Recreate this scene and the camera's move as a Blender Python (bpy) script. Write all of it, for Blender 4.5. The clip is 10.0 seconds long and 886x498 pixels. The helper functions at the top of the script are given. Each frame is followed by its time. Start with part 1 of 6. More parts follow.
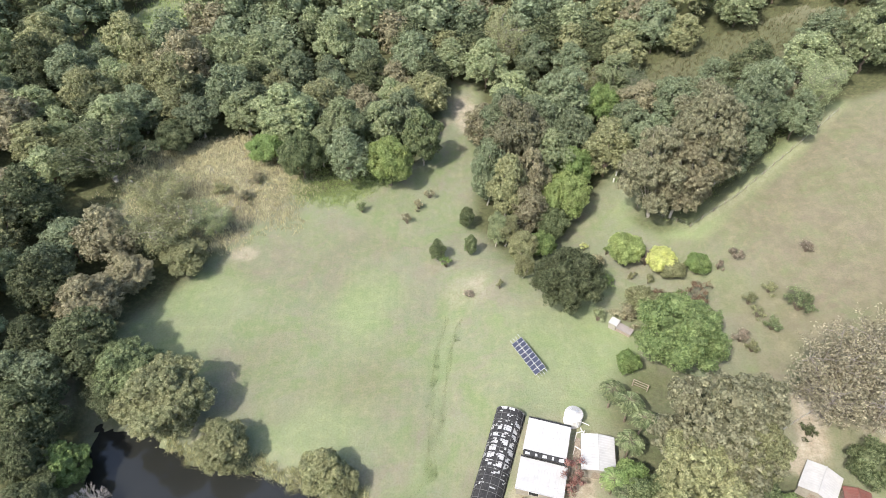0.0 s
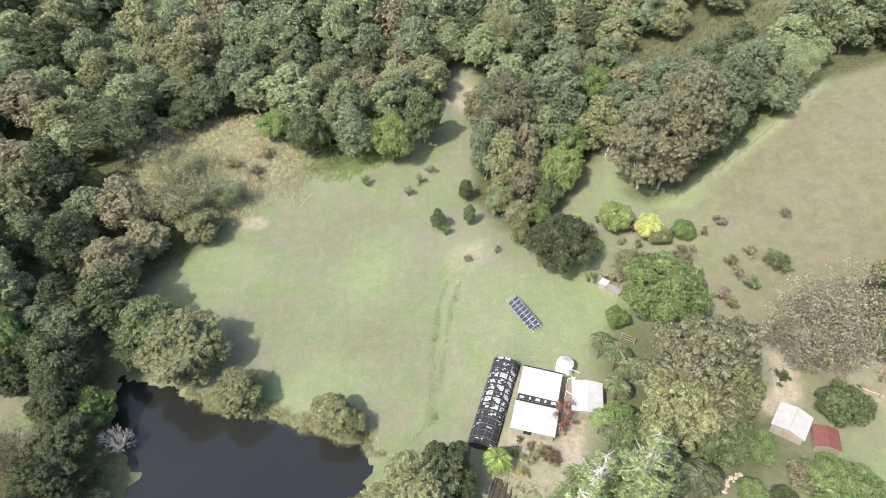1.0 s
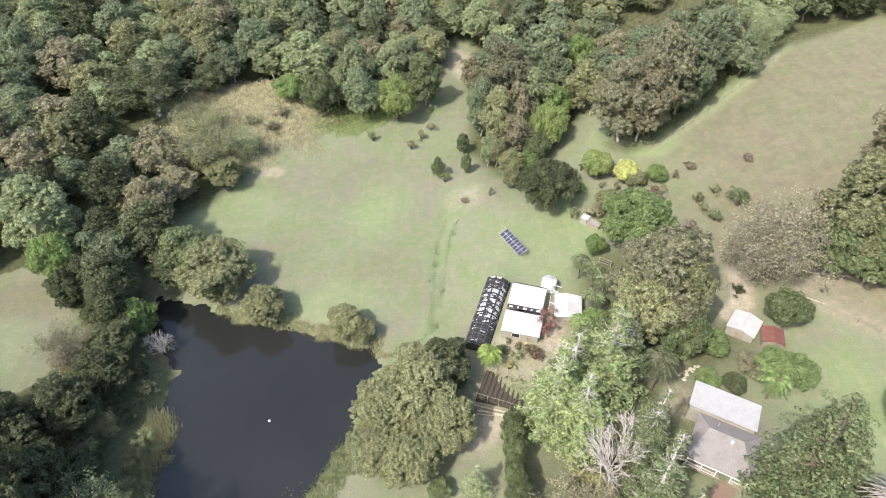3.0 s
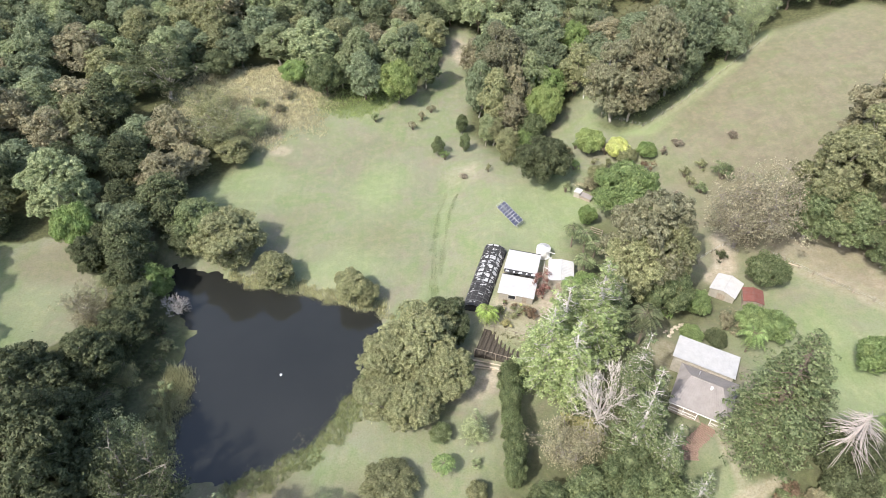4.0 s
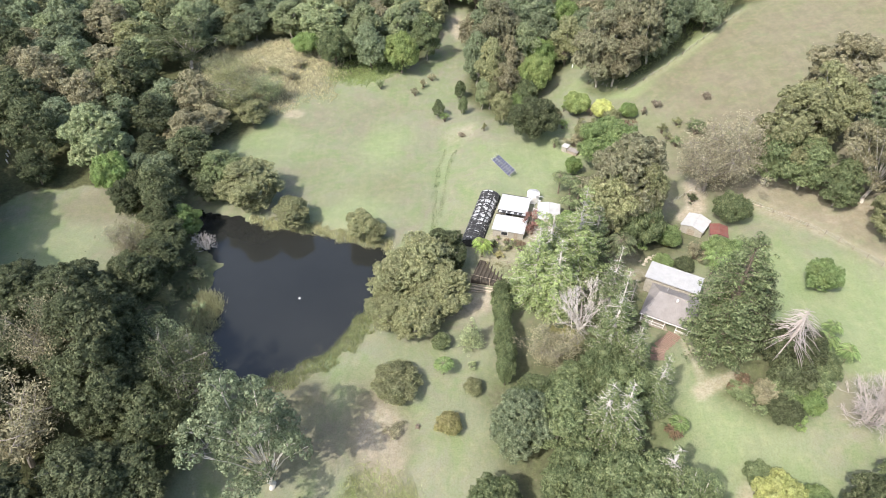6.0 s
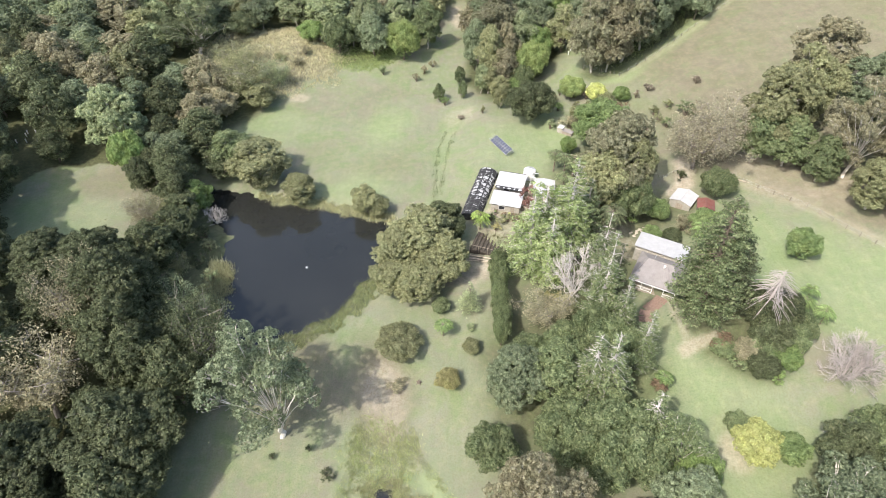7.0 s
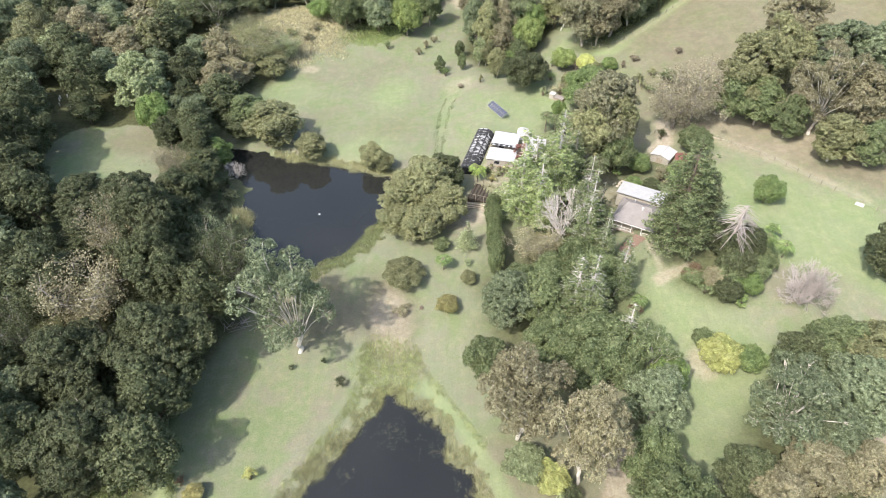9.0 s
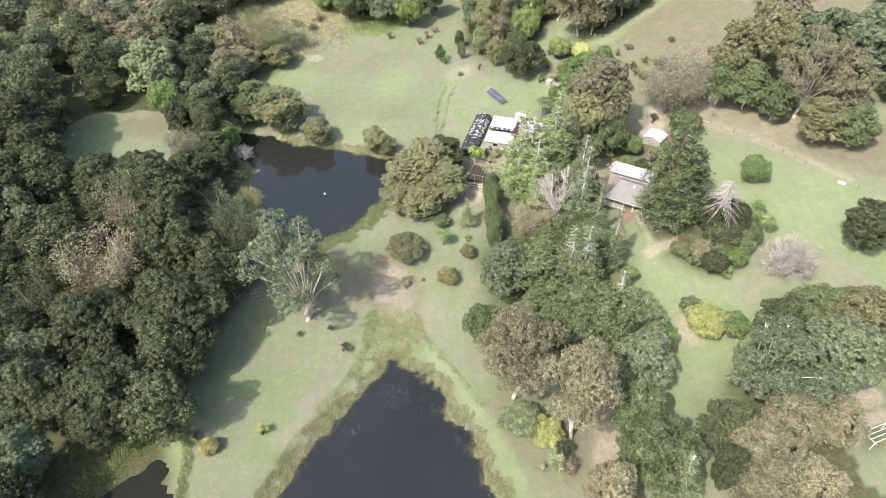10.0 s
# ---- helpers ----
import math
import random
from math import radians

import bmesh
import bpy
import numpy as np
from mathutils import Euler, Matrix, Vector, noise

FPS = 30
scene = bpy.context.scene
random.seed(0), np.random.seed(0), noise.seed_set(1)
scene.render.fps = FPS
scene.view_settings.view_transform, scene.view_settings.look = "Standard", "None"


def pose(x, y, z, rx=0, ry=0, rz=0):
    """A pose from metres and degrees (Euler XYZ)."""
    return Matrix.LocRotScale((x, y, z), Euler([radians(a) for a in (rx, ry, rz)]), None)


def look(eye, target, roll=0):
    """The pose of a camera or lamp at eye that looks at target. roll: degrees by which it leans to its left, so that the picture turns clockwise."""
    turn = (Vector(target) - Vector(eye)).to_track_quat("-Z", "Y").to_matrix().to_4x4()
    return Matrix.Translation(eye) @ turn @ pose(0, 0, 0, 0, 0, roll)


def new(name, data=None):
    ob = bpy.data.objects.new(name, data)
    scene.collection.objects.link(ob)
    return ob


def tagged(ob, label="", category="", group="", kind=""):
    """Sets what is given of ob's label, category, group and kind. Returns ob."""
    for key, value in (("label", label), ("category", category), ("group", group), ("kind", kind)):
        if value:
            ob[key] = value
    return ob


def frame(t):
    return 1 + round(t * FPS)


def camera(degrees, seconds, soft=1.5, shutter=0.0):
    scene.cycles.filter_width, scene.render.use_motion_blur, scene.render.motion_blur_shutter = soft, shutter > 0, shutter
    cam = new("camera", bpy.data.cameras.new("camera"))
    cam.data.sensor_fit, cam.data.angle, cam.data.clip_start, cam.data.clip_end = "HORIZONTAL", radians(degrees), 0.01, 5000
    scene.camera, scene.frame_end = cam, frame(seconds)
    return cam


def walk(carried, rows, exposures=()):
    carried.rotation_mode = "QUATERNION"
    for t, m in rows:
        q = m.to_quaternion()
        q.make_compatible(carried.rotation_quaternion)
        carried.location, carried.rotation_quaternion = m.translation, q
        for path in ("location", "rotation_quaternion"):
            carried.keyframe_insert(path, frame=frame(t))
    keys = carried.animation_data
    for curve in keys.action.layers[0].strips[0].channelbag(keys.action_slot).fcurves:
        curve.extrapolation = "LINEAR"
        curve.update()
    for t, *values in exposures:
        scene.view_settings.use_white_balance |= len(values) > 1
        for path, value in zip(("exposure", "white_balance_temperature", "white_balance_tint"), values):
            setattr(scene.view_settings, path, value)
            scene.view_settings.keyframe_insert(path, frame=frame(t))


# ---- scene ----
cam = camera(71.0, 10.0, soft=0.6)
METRES, EYE, TILT = 108.0, 95.6, -41.7
# seconds, right, back along the lens axis, up, yaw, pitch, roll; lengths in parts of METRES
ROWS = [
    (0.0, 0.0, 0.0, 0.0, 0.0, 0.0, -0.0),
    (0.5, -0.0013, -0.0438, -0.0339, -0.05, 0.0, 0.03),
    (1.0, -0.0018, -0.0837, -0.0649, -0.06, -0.0, 0.03),
    (1.5, -0.0009, -0.1277, -0.0973, -0.03, -0.02, 0.06),
    (2.0, -0.0013, -0.1686, -0.1282, -0.08, -0.02, 0.08),
    (2.5, -0.0016, -0.2132, -0.1614, -0.1, -0.01, 0.08),
    (4.0, -0.0042, -0.3363, -0.2551, -0.18, 0.02, 0.14),
    (4.5, -0.0053, -0.3798, -0.2869, -0.21, 0.02, 0.18),
    (5.0, -0.006, -0.4193, -0.315, -0.22, -0.01, 0.18),
    (5.5, -0.0063, -0.4608, -0.3457, -0.24, -0.03, 0.18),
    (7.0, -0.0045, -0.5758, -0.4353, -0.13, -0.02, 0.14),
    (7.5, -0.0041, -0.613, -0.4645, -0.11, -0.03, 0.12),
    (8.0, -0.0043, -0.6527, -0.4956, -0.1, -0.02, 0.11),
    (8.5, -0.004, -0.6888, -0.5233, -0.08, -0.03, 0.08),
    (9.0, -0.0037, -0.7269, -0.5521, -0.05, -0.04, 0.07),
    (9.5, -0.0038, -0.761, -0.5777, -0.03, -0.04, 0.07),
    (10.0, -0.0042, -0.7969, -0.6038, -0.04, -0.05, 0.08),
]
walk(cam, [(t, pose(0, 0, EYE, TILT) @ pose(METRES * x, METRES * 0.851 * y, METRES * z, 90 + pitch, roll, yaw)) for t, x, y, z, yaw, pitch, roll in ROWS],
     [(0.0, 1.04), (10.0, 1.17)])

# ---- world and sun ----
SUN_UP = 50.0
world = bpy.data.worlds.new("world")
scene.world = world
world.use_nodes = True
wn = world.node_tree.nodes
sky = wn.new("ShaderNodeTexSky")
sky.sky_type, sky.sun_disc = "NISHITA", False
sky.sun_elevation, sky.sun_rotation = radians(SUN_UP), radians(223)
sky.dust_density = 3.0
wn["Background"].inputs["Strength"].default_value = 0.15
world.node_tree.links.new(sky.outputs["Color"], wn["Background"].inputs["Color"])
sun = new("sun", bpy.data.lights.new("sun", "SUN"))
sun.data.energy, sun.data.angle, sun.data.color = 2.5, radians(0.8), (1.0, 0.95, 0.88)
sun.matrix_world = look((0, 0, 300), (0.68, 0.73, 300 - math.tan(radians(SUN_UP))))


# ---- materials ----
class Mat:
    """A small writer of node materials."""

    def __init__(self, name, rough=0.8, metal=0.0):
        self.m = bpy.data.materials.new(name)
        self.m.use_nodes = True
        self.t = self.m.node_tree
        self.b = self.t.nodes["Principled BSDF"]
        self.b.inputs["Roughness"].default_value = rough
        self.b.inputs["Metallic"].default_value = metal
        self.b.inputs["Specular IOR Level"].default_value = 0.25

    def node(self, kind, **sets):
        n = self.t.nodes.new(kind)
        for key, value in sets.items():
            n.inputs[key].default_value = value
        return n

    def link(self, a, b):
        self.t.links.new(a, b)

    def coords(self):
        return self.node("ShaderNodeNewGeometry").outputs["Position"]

    def local(self):
        return self.node("ShaderNodeTexCoord").outputs["Object"]

    def noise(self, scale, detail=4.0, rough=0.55, at=None, distort=0.0):
        n = self.node("ShaderNodeTexNoise", Scale=scale, Detail=detail, Roughness=rough, Distortion=distort)
        self.link(at if at is not None else self.coords(), n.inputs["Vector"])
        return n.outputs["Fac"]

    def ramp(self, fac, *stops):
        n = self.node("ShaderNodeValToRGB")
        e = n.color_ramp.elements
        while len(e) < len(stops):
            e.new(0.5)
        for el, (p, c) in zip(e, stops):
            el.position, el.color = p, (*c, 1) if len(c) == 3 else c
        self.link(fac, n.inputs["Fac"])
        return n.outputs["Color"]

    def mix(self, fac, a, b, blend="MIX"):
        n = self.t.nodes.new("ShaderNodeMix")
        n.data_type, n.blend_type = "RGBA", blend
        for sock, v in ((n.inputs[0], fac), (n.inputs[6], a), (n.inputs[7], b)):
            if isinstance(v, (int, float)):
                sock.default_value = v
            elif isinstance(v, tuple):
                sock.default_value = (*v, 1)
            else:
                self.link(v, sock)
        return n.outputs[2]

    def mul(self, a, k):
        n = self.t.nodes.new("ShaderNodeMath")
        n.operation = "MULTIPLY"
        for sock, v in zip(n.inputs, (a, k)):
            if isinstance(v, (int, float)):
                sock.default_value = v
            else:
                self.link(v, sock)
        return n.outputs[0]

    def attr(self, name):
        n = self.t.nodes.new("ShaderNodeAttribute")
        n.attribute_name = name
        return n.outputs["Fac"]

    def bump(self, height, strength, distance=0.1):
        n = self.node("ShaderNodeBump", Strength=strength, Distance=distance)
        self.link(height, n.inputs["Height"])
        self.link(n.outputs["Normal"], self.b.inputs["Normal"])

    def base(self, colour):
        self.link(colour, self.b.inputs["Base Color"])
        return self


def leaf_material(name, low, mid, high):
    """Foliage: each spray of leaves and each tree differs a little, and some light comes through."""
    m = Mat(name, 0.55)
    m.b.inputs["Specular IOR Level"].default_value = 0.2
    geo = m.node("ShaderNodeNewGeometry")
    low, mid, high = (tuple(k * v for k, v in zip((1.16, 1.17, 1.08), c)) for c in (low, mid, high))
    low, high = (tuple(max(0.02, 1.25 * a - 0.25 * b) for a, b in zip(end, mid)) for end in (low, high))
    tone = m.ramp(geo.outputs["Random Per Island"], (0.0, low), (0.5, mid), (1.0, high))
    info = m.node("ShaderNodeObjectInfo")
    hsv = m.node("ShaderNodeHueSaturation")
    spread = m.node("ShaderNodeMapRange")
    m.link(info.outputs["Random"], spread.inputs[0])
    spread.inputs[3].default_value, spread.inputs[4].default_value = 0.82, 1.2
    tuft = m.node("ShaderNodeMapRange")
    m.link(m.noise(0.8, 3.0, 0.6), tuft.inputs[0])
    tuft.inputs[1].default_value, tuft.inputs[2].default_value = 0.3, 0.7
    tuft.inputs[3].default_value, tuft.inputs[4].default_value = 0.72, 1.3
    m.link(m.mul(spread.outputs[0], tuft.outputs[0]), hsv.inputs["Value"])
    big = m.noise(0.35, 2.0)
    shift = m.node("ShaderNodeMapRange")
    m.link(big, shift.inputs[0])
    shift.inputs[3].default_value, shift.inputs[4].default_value = 0.478, 0.522
    m.link(shift.outputs[0], hsv.inputs["Hue"])
    m.link(tone, hsv.inputs["Color"])
    m.base(hsv.outputs["Color"])
    clear = m.node("ShaderNodeBsdfTranslucent")
    m.link(hsv.outputs["Color"], clear.inputs["Color"])
    both = m.node("ShaderNodeMixShader", Fac=0.38)
    m.link(m.b.outputs[0], both.inputs[1])
    m.link(clear.outputs[0], both.inputs[2])
    m.link(both.outputs[0], m.t.nodes["Material Output"].inputs["Surface"])
    return m.m


LEAF = {
    "grey": leaf_material("grey_green_leaves", (0.110, 0.134, 0.083), (0.174, 0.207, 0.131), (0.246, 0.282, 0.188)),
    "pale": leaf_material("pale_leaves", (0.162, 0.192, 0.108), (0.254, 0.289, 0.171), (0.346, 0.383, 0.238)),
    "brown": leaf_material("brown_green_leaves", (0.174, 0.160, 0.107), (0.258, 0.238, 0.162), (0.339, 0.316, 0.220)),
    "olive": leaf_material("olive_leaves", (0.153, 0.160, 0.087), (0.232, 0.238, 0.137), (0.313, 0.316, 0.188)),
    # dark foliage; in the west wood its low colour imitates cloud shade
    "dark": leaf_material("dark_green_leaves", (0.055, 0.066, 0.036), (0.096, 0.112, 0.062), (0.146, 0.162, 0.094)),
    "green": leaf_material("green_leaves", (0.13, 0.185, 0.072), (0.185, 0.25, 0.1), (0.245, 0.315, 0.135)),
    "mid": leaf_material("mid_green_leaves", (0.092, 0.117, 0.06), (0.15, 0.182, 0.096), (0.22, 0.255, 0.142)),
    "lime": leaf_material("lime_green_leaves", (0.196, 0.245, 0.096), (0.262, 0.320, 0.130), (0.330, 0.391, 0.176)),
    "bright": leaf_material("bright_green_leaves", (0.201, 0.283, 0.079), (0.3, 0.403, 0.116), (0.399, 0.501, 0.163)),
    "yellow": leaf_material("yellow_green_leaves", (0.24, 0.225, 0.107), (0.32, 0.3, 0.147), (0.39, 0.365, 0.195)),
    "lemon": leaf_material("lemon_green_leaves", (0.331, 0.350, 0.144), (0.438, 0.456, 0.194), (0.531, 0.550, 0.256)),
    "drab": leaf_material("drab_grey_brown_leaves", (0.128, 0.127, 0.084), (0.190, 0.186, 0.127), (0.253, 0.247, 0.171)),
    "leafgreen": leaf_material("leaf_green_leaves", (0.112, 0.157, 0.067), (0.177, 0.233, 0.103), (0.246, 0.308, 0.146)),
    "tan": leaf_material("tan_leaves", (0.19, 0.172, 0.125), (0.27, 0.244, 0.18), (0.35, 0.318, 0.24)),
    "fir": leaf_material("soft_green_needles", (0.161, 0.200, 0.093), (0.239, 0.291, 0.139), (0.317, 0.366, 0.185)),
    "rust": leaf_material("rust_red_leaves", (0.115, 0.08, 0.055), (0.175, 0.12, 0.084), (0.23, 0.17, 0.12)),
    "red": leaf_material("red_leaves", (0.17, 0.085, 0.075), (0.245, 0.13, 0.115), (0.32, 0.19, 0.17)),
    "pink": leaf_material("pinkish_leaves", (0.18, 0.153, 0.122), (0.265, 0.225, 0.182), (0.345, 0.295, 0.245)),
}


def bark_material(name, low, high):
    m = Mat(name, 0.85)
    n = m.noise(1.3, 5.0, 0.65, distort=0.6)
    m.base(m.ramp(n, (0.3, low), (0.7, high)))
    m.bump(m.noise(7.0, 3.0), 0.5, 0.05)
    return m.m


BARK = {
    "pale": bark_material("pale_bark", (0.25, 0.22, 0.18), (0.55, 0.51, 0.45)),
    "white": bark_material("white_gum_bark", (0.42, 0.39, 0.34), (0.66, 0.62, 0.56)),
    "brown": bark_material("brown_bark", (0.1, 0.08, 0.06), (0.22, 0.18, 0.14)),
    "silver": bark_material("silver_dead_wood", (0.42, 0.39, 0.36), (0.64, 0.6, 0.56)),
    "grey": bark_material("grey_bark", (0.17, 0.15, 0.13), (0.32, 0.29, 0.26)),
    "twig": bark_material("grey_brown_twigs", (0.3, 0.265, 0.24), (0.46, 0.41, 0.38)),
}


def ground_material():
    """Mown grass with dry, lush and bare parts that the sheet's own marks give, mottled at several sizes and faintly combed by the mower."""
    m = Mat("grassland", 0.95)
    fine, mid, wide = m.noise(3.2, 6.0, 0.75), m.noise(0.35, 4.0, 0.6), m.noise(0.05, 4.0, 0.55)
    comb = m.node("ShaderNodeMapping")
    comb.inputs["Rotation"].default_value, comb.inputs["Scale"].default_value = (0, 0, radians(24)), (1.0, 0.07, 1.0)
    m.link(m.coords(), comb.inputs["Vector"])
    streak = m.noise(0.9, 4.0, 0.65, at=comb.outputs["Vector"])
    green = m.ramp(wide, (0.3, (0.178, 0.194, 0.122)), (0.5, (0.193, 0.212, 0.134)), (0.7, (0.235, 0.233, 0.172)))
    green = m.mix(m.ramp(m.noise(0.12, 5.0, 0.65, distort=0.8), (0.46, (0, 0, 0)), (0.62, (0.75, 0.75, 0.75))), green, (0.21, 0.187, 0.145))
    green = m.mix(m.ramp(m.noise(0.09, 5.0, 0.7, distort=0.5), (0.45, (0, 0, 0)), (0.6, (0.9, 0.9, 0.9))), green, (0.172, 0.212, 0.102))
    green = m.mix(m.ramp(mid, (0.42, (0, 0, 0)), (0.7, (0.6, 0.6, 0.6))), green, (0.238, 0.227, 0.158))
    lush = m.mix(mid, (0.185, 0.24, 0.112), (0.255, 0.3, 0.155))
    # brown dry grass, darkened further to take in cloud shade on the slope
    dry = m.ramp(mid, (0.25, (0.142, 0.12, 0.084)), (0.55, (0.178, 0.15, 0.108)), (0.8, (0.19, 0.174, 0.116)))
    dry = m.mix(m.ramp(m.noise(0.2, 5.0, 0.75, distort=0.6), (0.5, (0, 0, 0)), (0.66, (0.75, 0.75, 0.75))), dry, (0.158, 0.172, 0.094))
    dry = m.mix(m.ramp(m.noise(0.55, 4.0, 0.7), (0.6, (0, 0, 0)), (0.72, (0.7, 0.7, 0.7))), dry, (0.25, 0.205, 0.155))
    c = m.mix(m.attr("lush"), m.mix(m.attr("dry"), green, dry), lush)
    bare = m.ramp(m.noise(0.8, 5.0, 0.65), (0.3, (0.3, 0.24, 0.185)), (0.7, (0.48, 0.42, 0.345)))
    c = m.mix(m.attr("bare"), c, bare)
    # leaf litter colour, also painted where a slope and a bank lie in shade
    litter = m.ramp(m.noise(1.1, 5.0, 0.7), (0.3, (0.06, 0.055, 0.032)), (0.55, (0.095, 0.105, 0.05)), (0.75, (0.16, 0.13, 0.085)))
    c = m.mix(m.attr("litter"), c, litter)
    c = m.mix(m.ramp(fine, (0.34, (1, 1, 1)), (0.55, (0, 0, 0))), c, m.mix(1.0, c, (0.8, 0.83, 0.74), "MULTIPLY"))
    c = m.mix(m.ramp(streak, (0.38, (1, 1, 1)), (0.6, (0, 0, 0))), c, m.mix(1.0, c, (0.95, 0.965, 0.94), "MULTIPLY"))
    c = m.mix(m.ramp(m.noise(0.7, 5.0, 0.7), (0.5, (0, 0, 0)), (0.72, (0.8, 0.8, 0.8))), c, m.mix(1.0, c, (1.16, 1.13, 1.08), "MULTIPLY"))
    m.base(c)
    m.bump(m.noise(3.0, 5.0, 0.7), 0.4, 0.2)
    return m.m


def water_material():
    m = Mat("dark_pond_water", 0.07)
    m.b.inputs["Specular IOR Level"].default_value = 0.5
    m.base(m.ramp(m.noise(0.04, 3.0), (0.3, (0.0185, 0.0195, 0.0175)), (0.7, (0.026, 0.027, 0.0245))))
    m.bump(m.noise(1.6, 3.0), 0.06, 0.05)
    return m.m


def plain(name, low, high, rough=0.6, metal=0.0, scale=1.5, bump=0.0):
    m = Mat(name, rough, metal)
    m.base(m.ramp(m.noise(scale, 5.0, 0.65), (0.3, low), (0.7, high)))
    if bump:
        m.bump(m.noise(scale * 4, 3.0), bump, 0.03)
    return m.m


def sheet_roof(name, low, high, rough=0.45, rust=None):
    """Ribbed roof sheeting with weather stains; the ribs are geometry."""
    m = Mat(name, rough)
    c = m.ramp(m.noise(0.7, 5.0, 0.7), (0.3, low), (0.7, high))
    if rust:
        c = m.mix(m.ramp(m.noise(0.9, 4.0, 0.7, distort=0.8), (0.45, (0, 0, 0)), (0.62, (1, 1, 1))), c, rust)
    m.base(c)
    return m.m


WHITE_ROOF = sheet_roof("white_roof_sheeting", (0.39, 0.385, 0.378), (0.49, 0.484, 0.476))
GREY_ROOF = sheet_roof("grey_roof_sheeting", (0.225, 0.204, 0.192), (0.3, 0.274, 0.258))
RUST_ROOF = sheet_roof("rusty_red_roof_sheeting", (0.15, 0.05, 0.04), (0.2, 0.085, 0.07), 0.75, (0.17, 0.085, 0.07))
# weathered cream, with the shade under the eaves darkened into it
WALL = plain("cream_wall_boards", (0.27, 0.25, 0.21), (0.38, 0.355, 0.3), 0.7)
WHITE = plain("white_paint", (0.68, 0.67, 0.64), (0.8, 0.79, 0.77), 0.5)
TIMBER = plain("weathered_timber", (0.2, 0.16, 0.12), (0.38, 0.33, 0.27), 0.85, scale=4.0, bump=0.3)
PALE_TIMBER = plain("pale_cut_timber", (0.42, 0.35, 0.26), (0.58, 0.5, 0.4), 0.8, scale=4.0)
STEEL = plain("galvanised_steel", (0.45, 0.46, 0.47), (0.6, 0.61, 0.62), 0.4, 0.6)
DARK_GLASS = plain("dark_window_glass", (0.02, 0.022, 0.025), (0.04, 0.042, 0.046), 0.08)
CELL = plain("blue_solar_cells", (0.036, 0.042, 0.066), (0.054, 0.062, 0.095), 0.3, scale=0.8)
SOIL = plain("dark_garden_soil", (0.05, 0.042, 0.035), (0.1, 0.085, 0.065), 0.95, scale=2.5, bump=0.6)
BRICK = plain("red_brown_brick", (0.19, 0.125, 0.095), (0.31, 0.215, 0.17), 0.85, scale=5.0, bump=0.3)
STONE = plain("pale_sandstone", (0.36, 0.31, 0.24), (0.56, 0.5, 0.41), 0.9, scale=2.0, bump=0.5)
CONCRETE = plain("pale_concrete", (0.42, 0.4, 0.37), (0.58, 0.56, 0.52), 0.85, scale=1.2, bump=0.2)
SHADE_NET = plain("black_shade_cloth", (0.02, 0.02, 0.021), (0.065, 0.065, 0.066), 0.75, scale=3.0, bump=0.4)
DULL_PIPE = plain("dull_grey_pipe", (0.1, 0.1, 0.1), (0.2, 0.2, 0.2), 0.6)
POLY = plain("milky_plastic_film", (0.36, 0.37, 0.38), (0.55, 0.55, 0.55), 0.3, scale=2.0)
REED = leaf_material("reed_blades", (0.32, 0.32, 0.19), (0.44, 0.43, 0.27), (0.54, 0.52, 0.35))
LUSH_REED = leaf_material("lush_reed_blades", (0.22, 0.28, 0.1), (0.31, 0.38, 0.15), (0.4, 0.46, 0.21))
STRAW = leaf_material("straw_grass_blades", (0.34, 0.315, 0.21), (0.48, 0.445, 0.31), (0.6, 0.56, 0.41))
GREEN_REED = leaf_material("green_reed_blades", (0.24, 0.27, 0.13), (0.33, 0.36, 0.19), (0.42, 0.44, 0.25))
SCRUB = leaf_material("scrub_blades", (0.11, 0.11, 0.06), (0.16, 0.155, 0.085), (0.22, 0.2, 0.12))
GROUND, WATER = ground_material(), water_material()


# ---- mesh helpers ----
def thing(name, label, category, group="", at=(0, 0, 0), turn=0.0):
    ob = new(name)
    ob.matrix_world = pose(*at, 0, 0, turn)
    return tagged(ob, label, category, group)


def part(name, bm, material, parent, label=""):
    me = bpy.data.meshes.new(name)
    bm.to_mesh(me)
    bm.free()
    me.materials.append(material)
    ob = new(name, me)
    ob.parent = parent
    return tagged(ob, label) if label else ob


def box(bm, x0, y0, z0, x1, y1, z1, bevel=0.0):
    m = Matrix.LocRotScale(((x0 + x1) / 2, (y0 + y1) / 2, (z0 + z1) / 2), None, (x1 - x0, y1 - y0, z1 - z0))
    made = bmesh.ops.create_cube(bm, size=1.0, matrix=m)
    if bevel:
        edges = list({e for v in made["verts"] for e in v.link_edges})
        bmesh.ops.bevel(bm, geom=edges, offset=bevel, segments=1, affect="EDGES")
    return bm


def boxed(*a, **k):
    return box(bmesh.new(), *a, **k)


def slab(bm, corners, thick):
    """A plate with these upper corners, thick metres deep."""
    top = [bm.verts.new(c) for c in corners]
    low = [bm.verts.new((c[0], c[1], c[2] - thick)) for c in corners]
    bm.faces.new(top)
    bm.faces.new(low[::-1])
    for i in range(len(top)):
        j = (i + 1) % len(top)
        bm.faces.new((top[j], top[i], low[i], low[j]))
    return bm


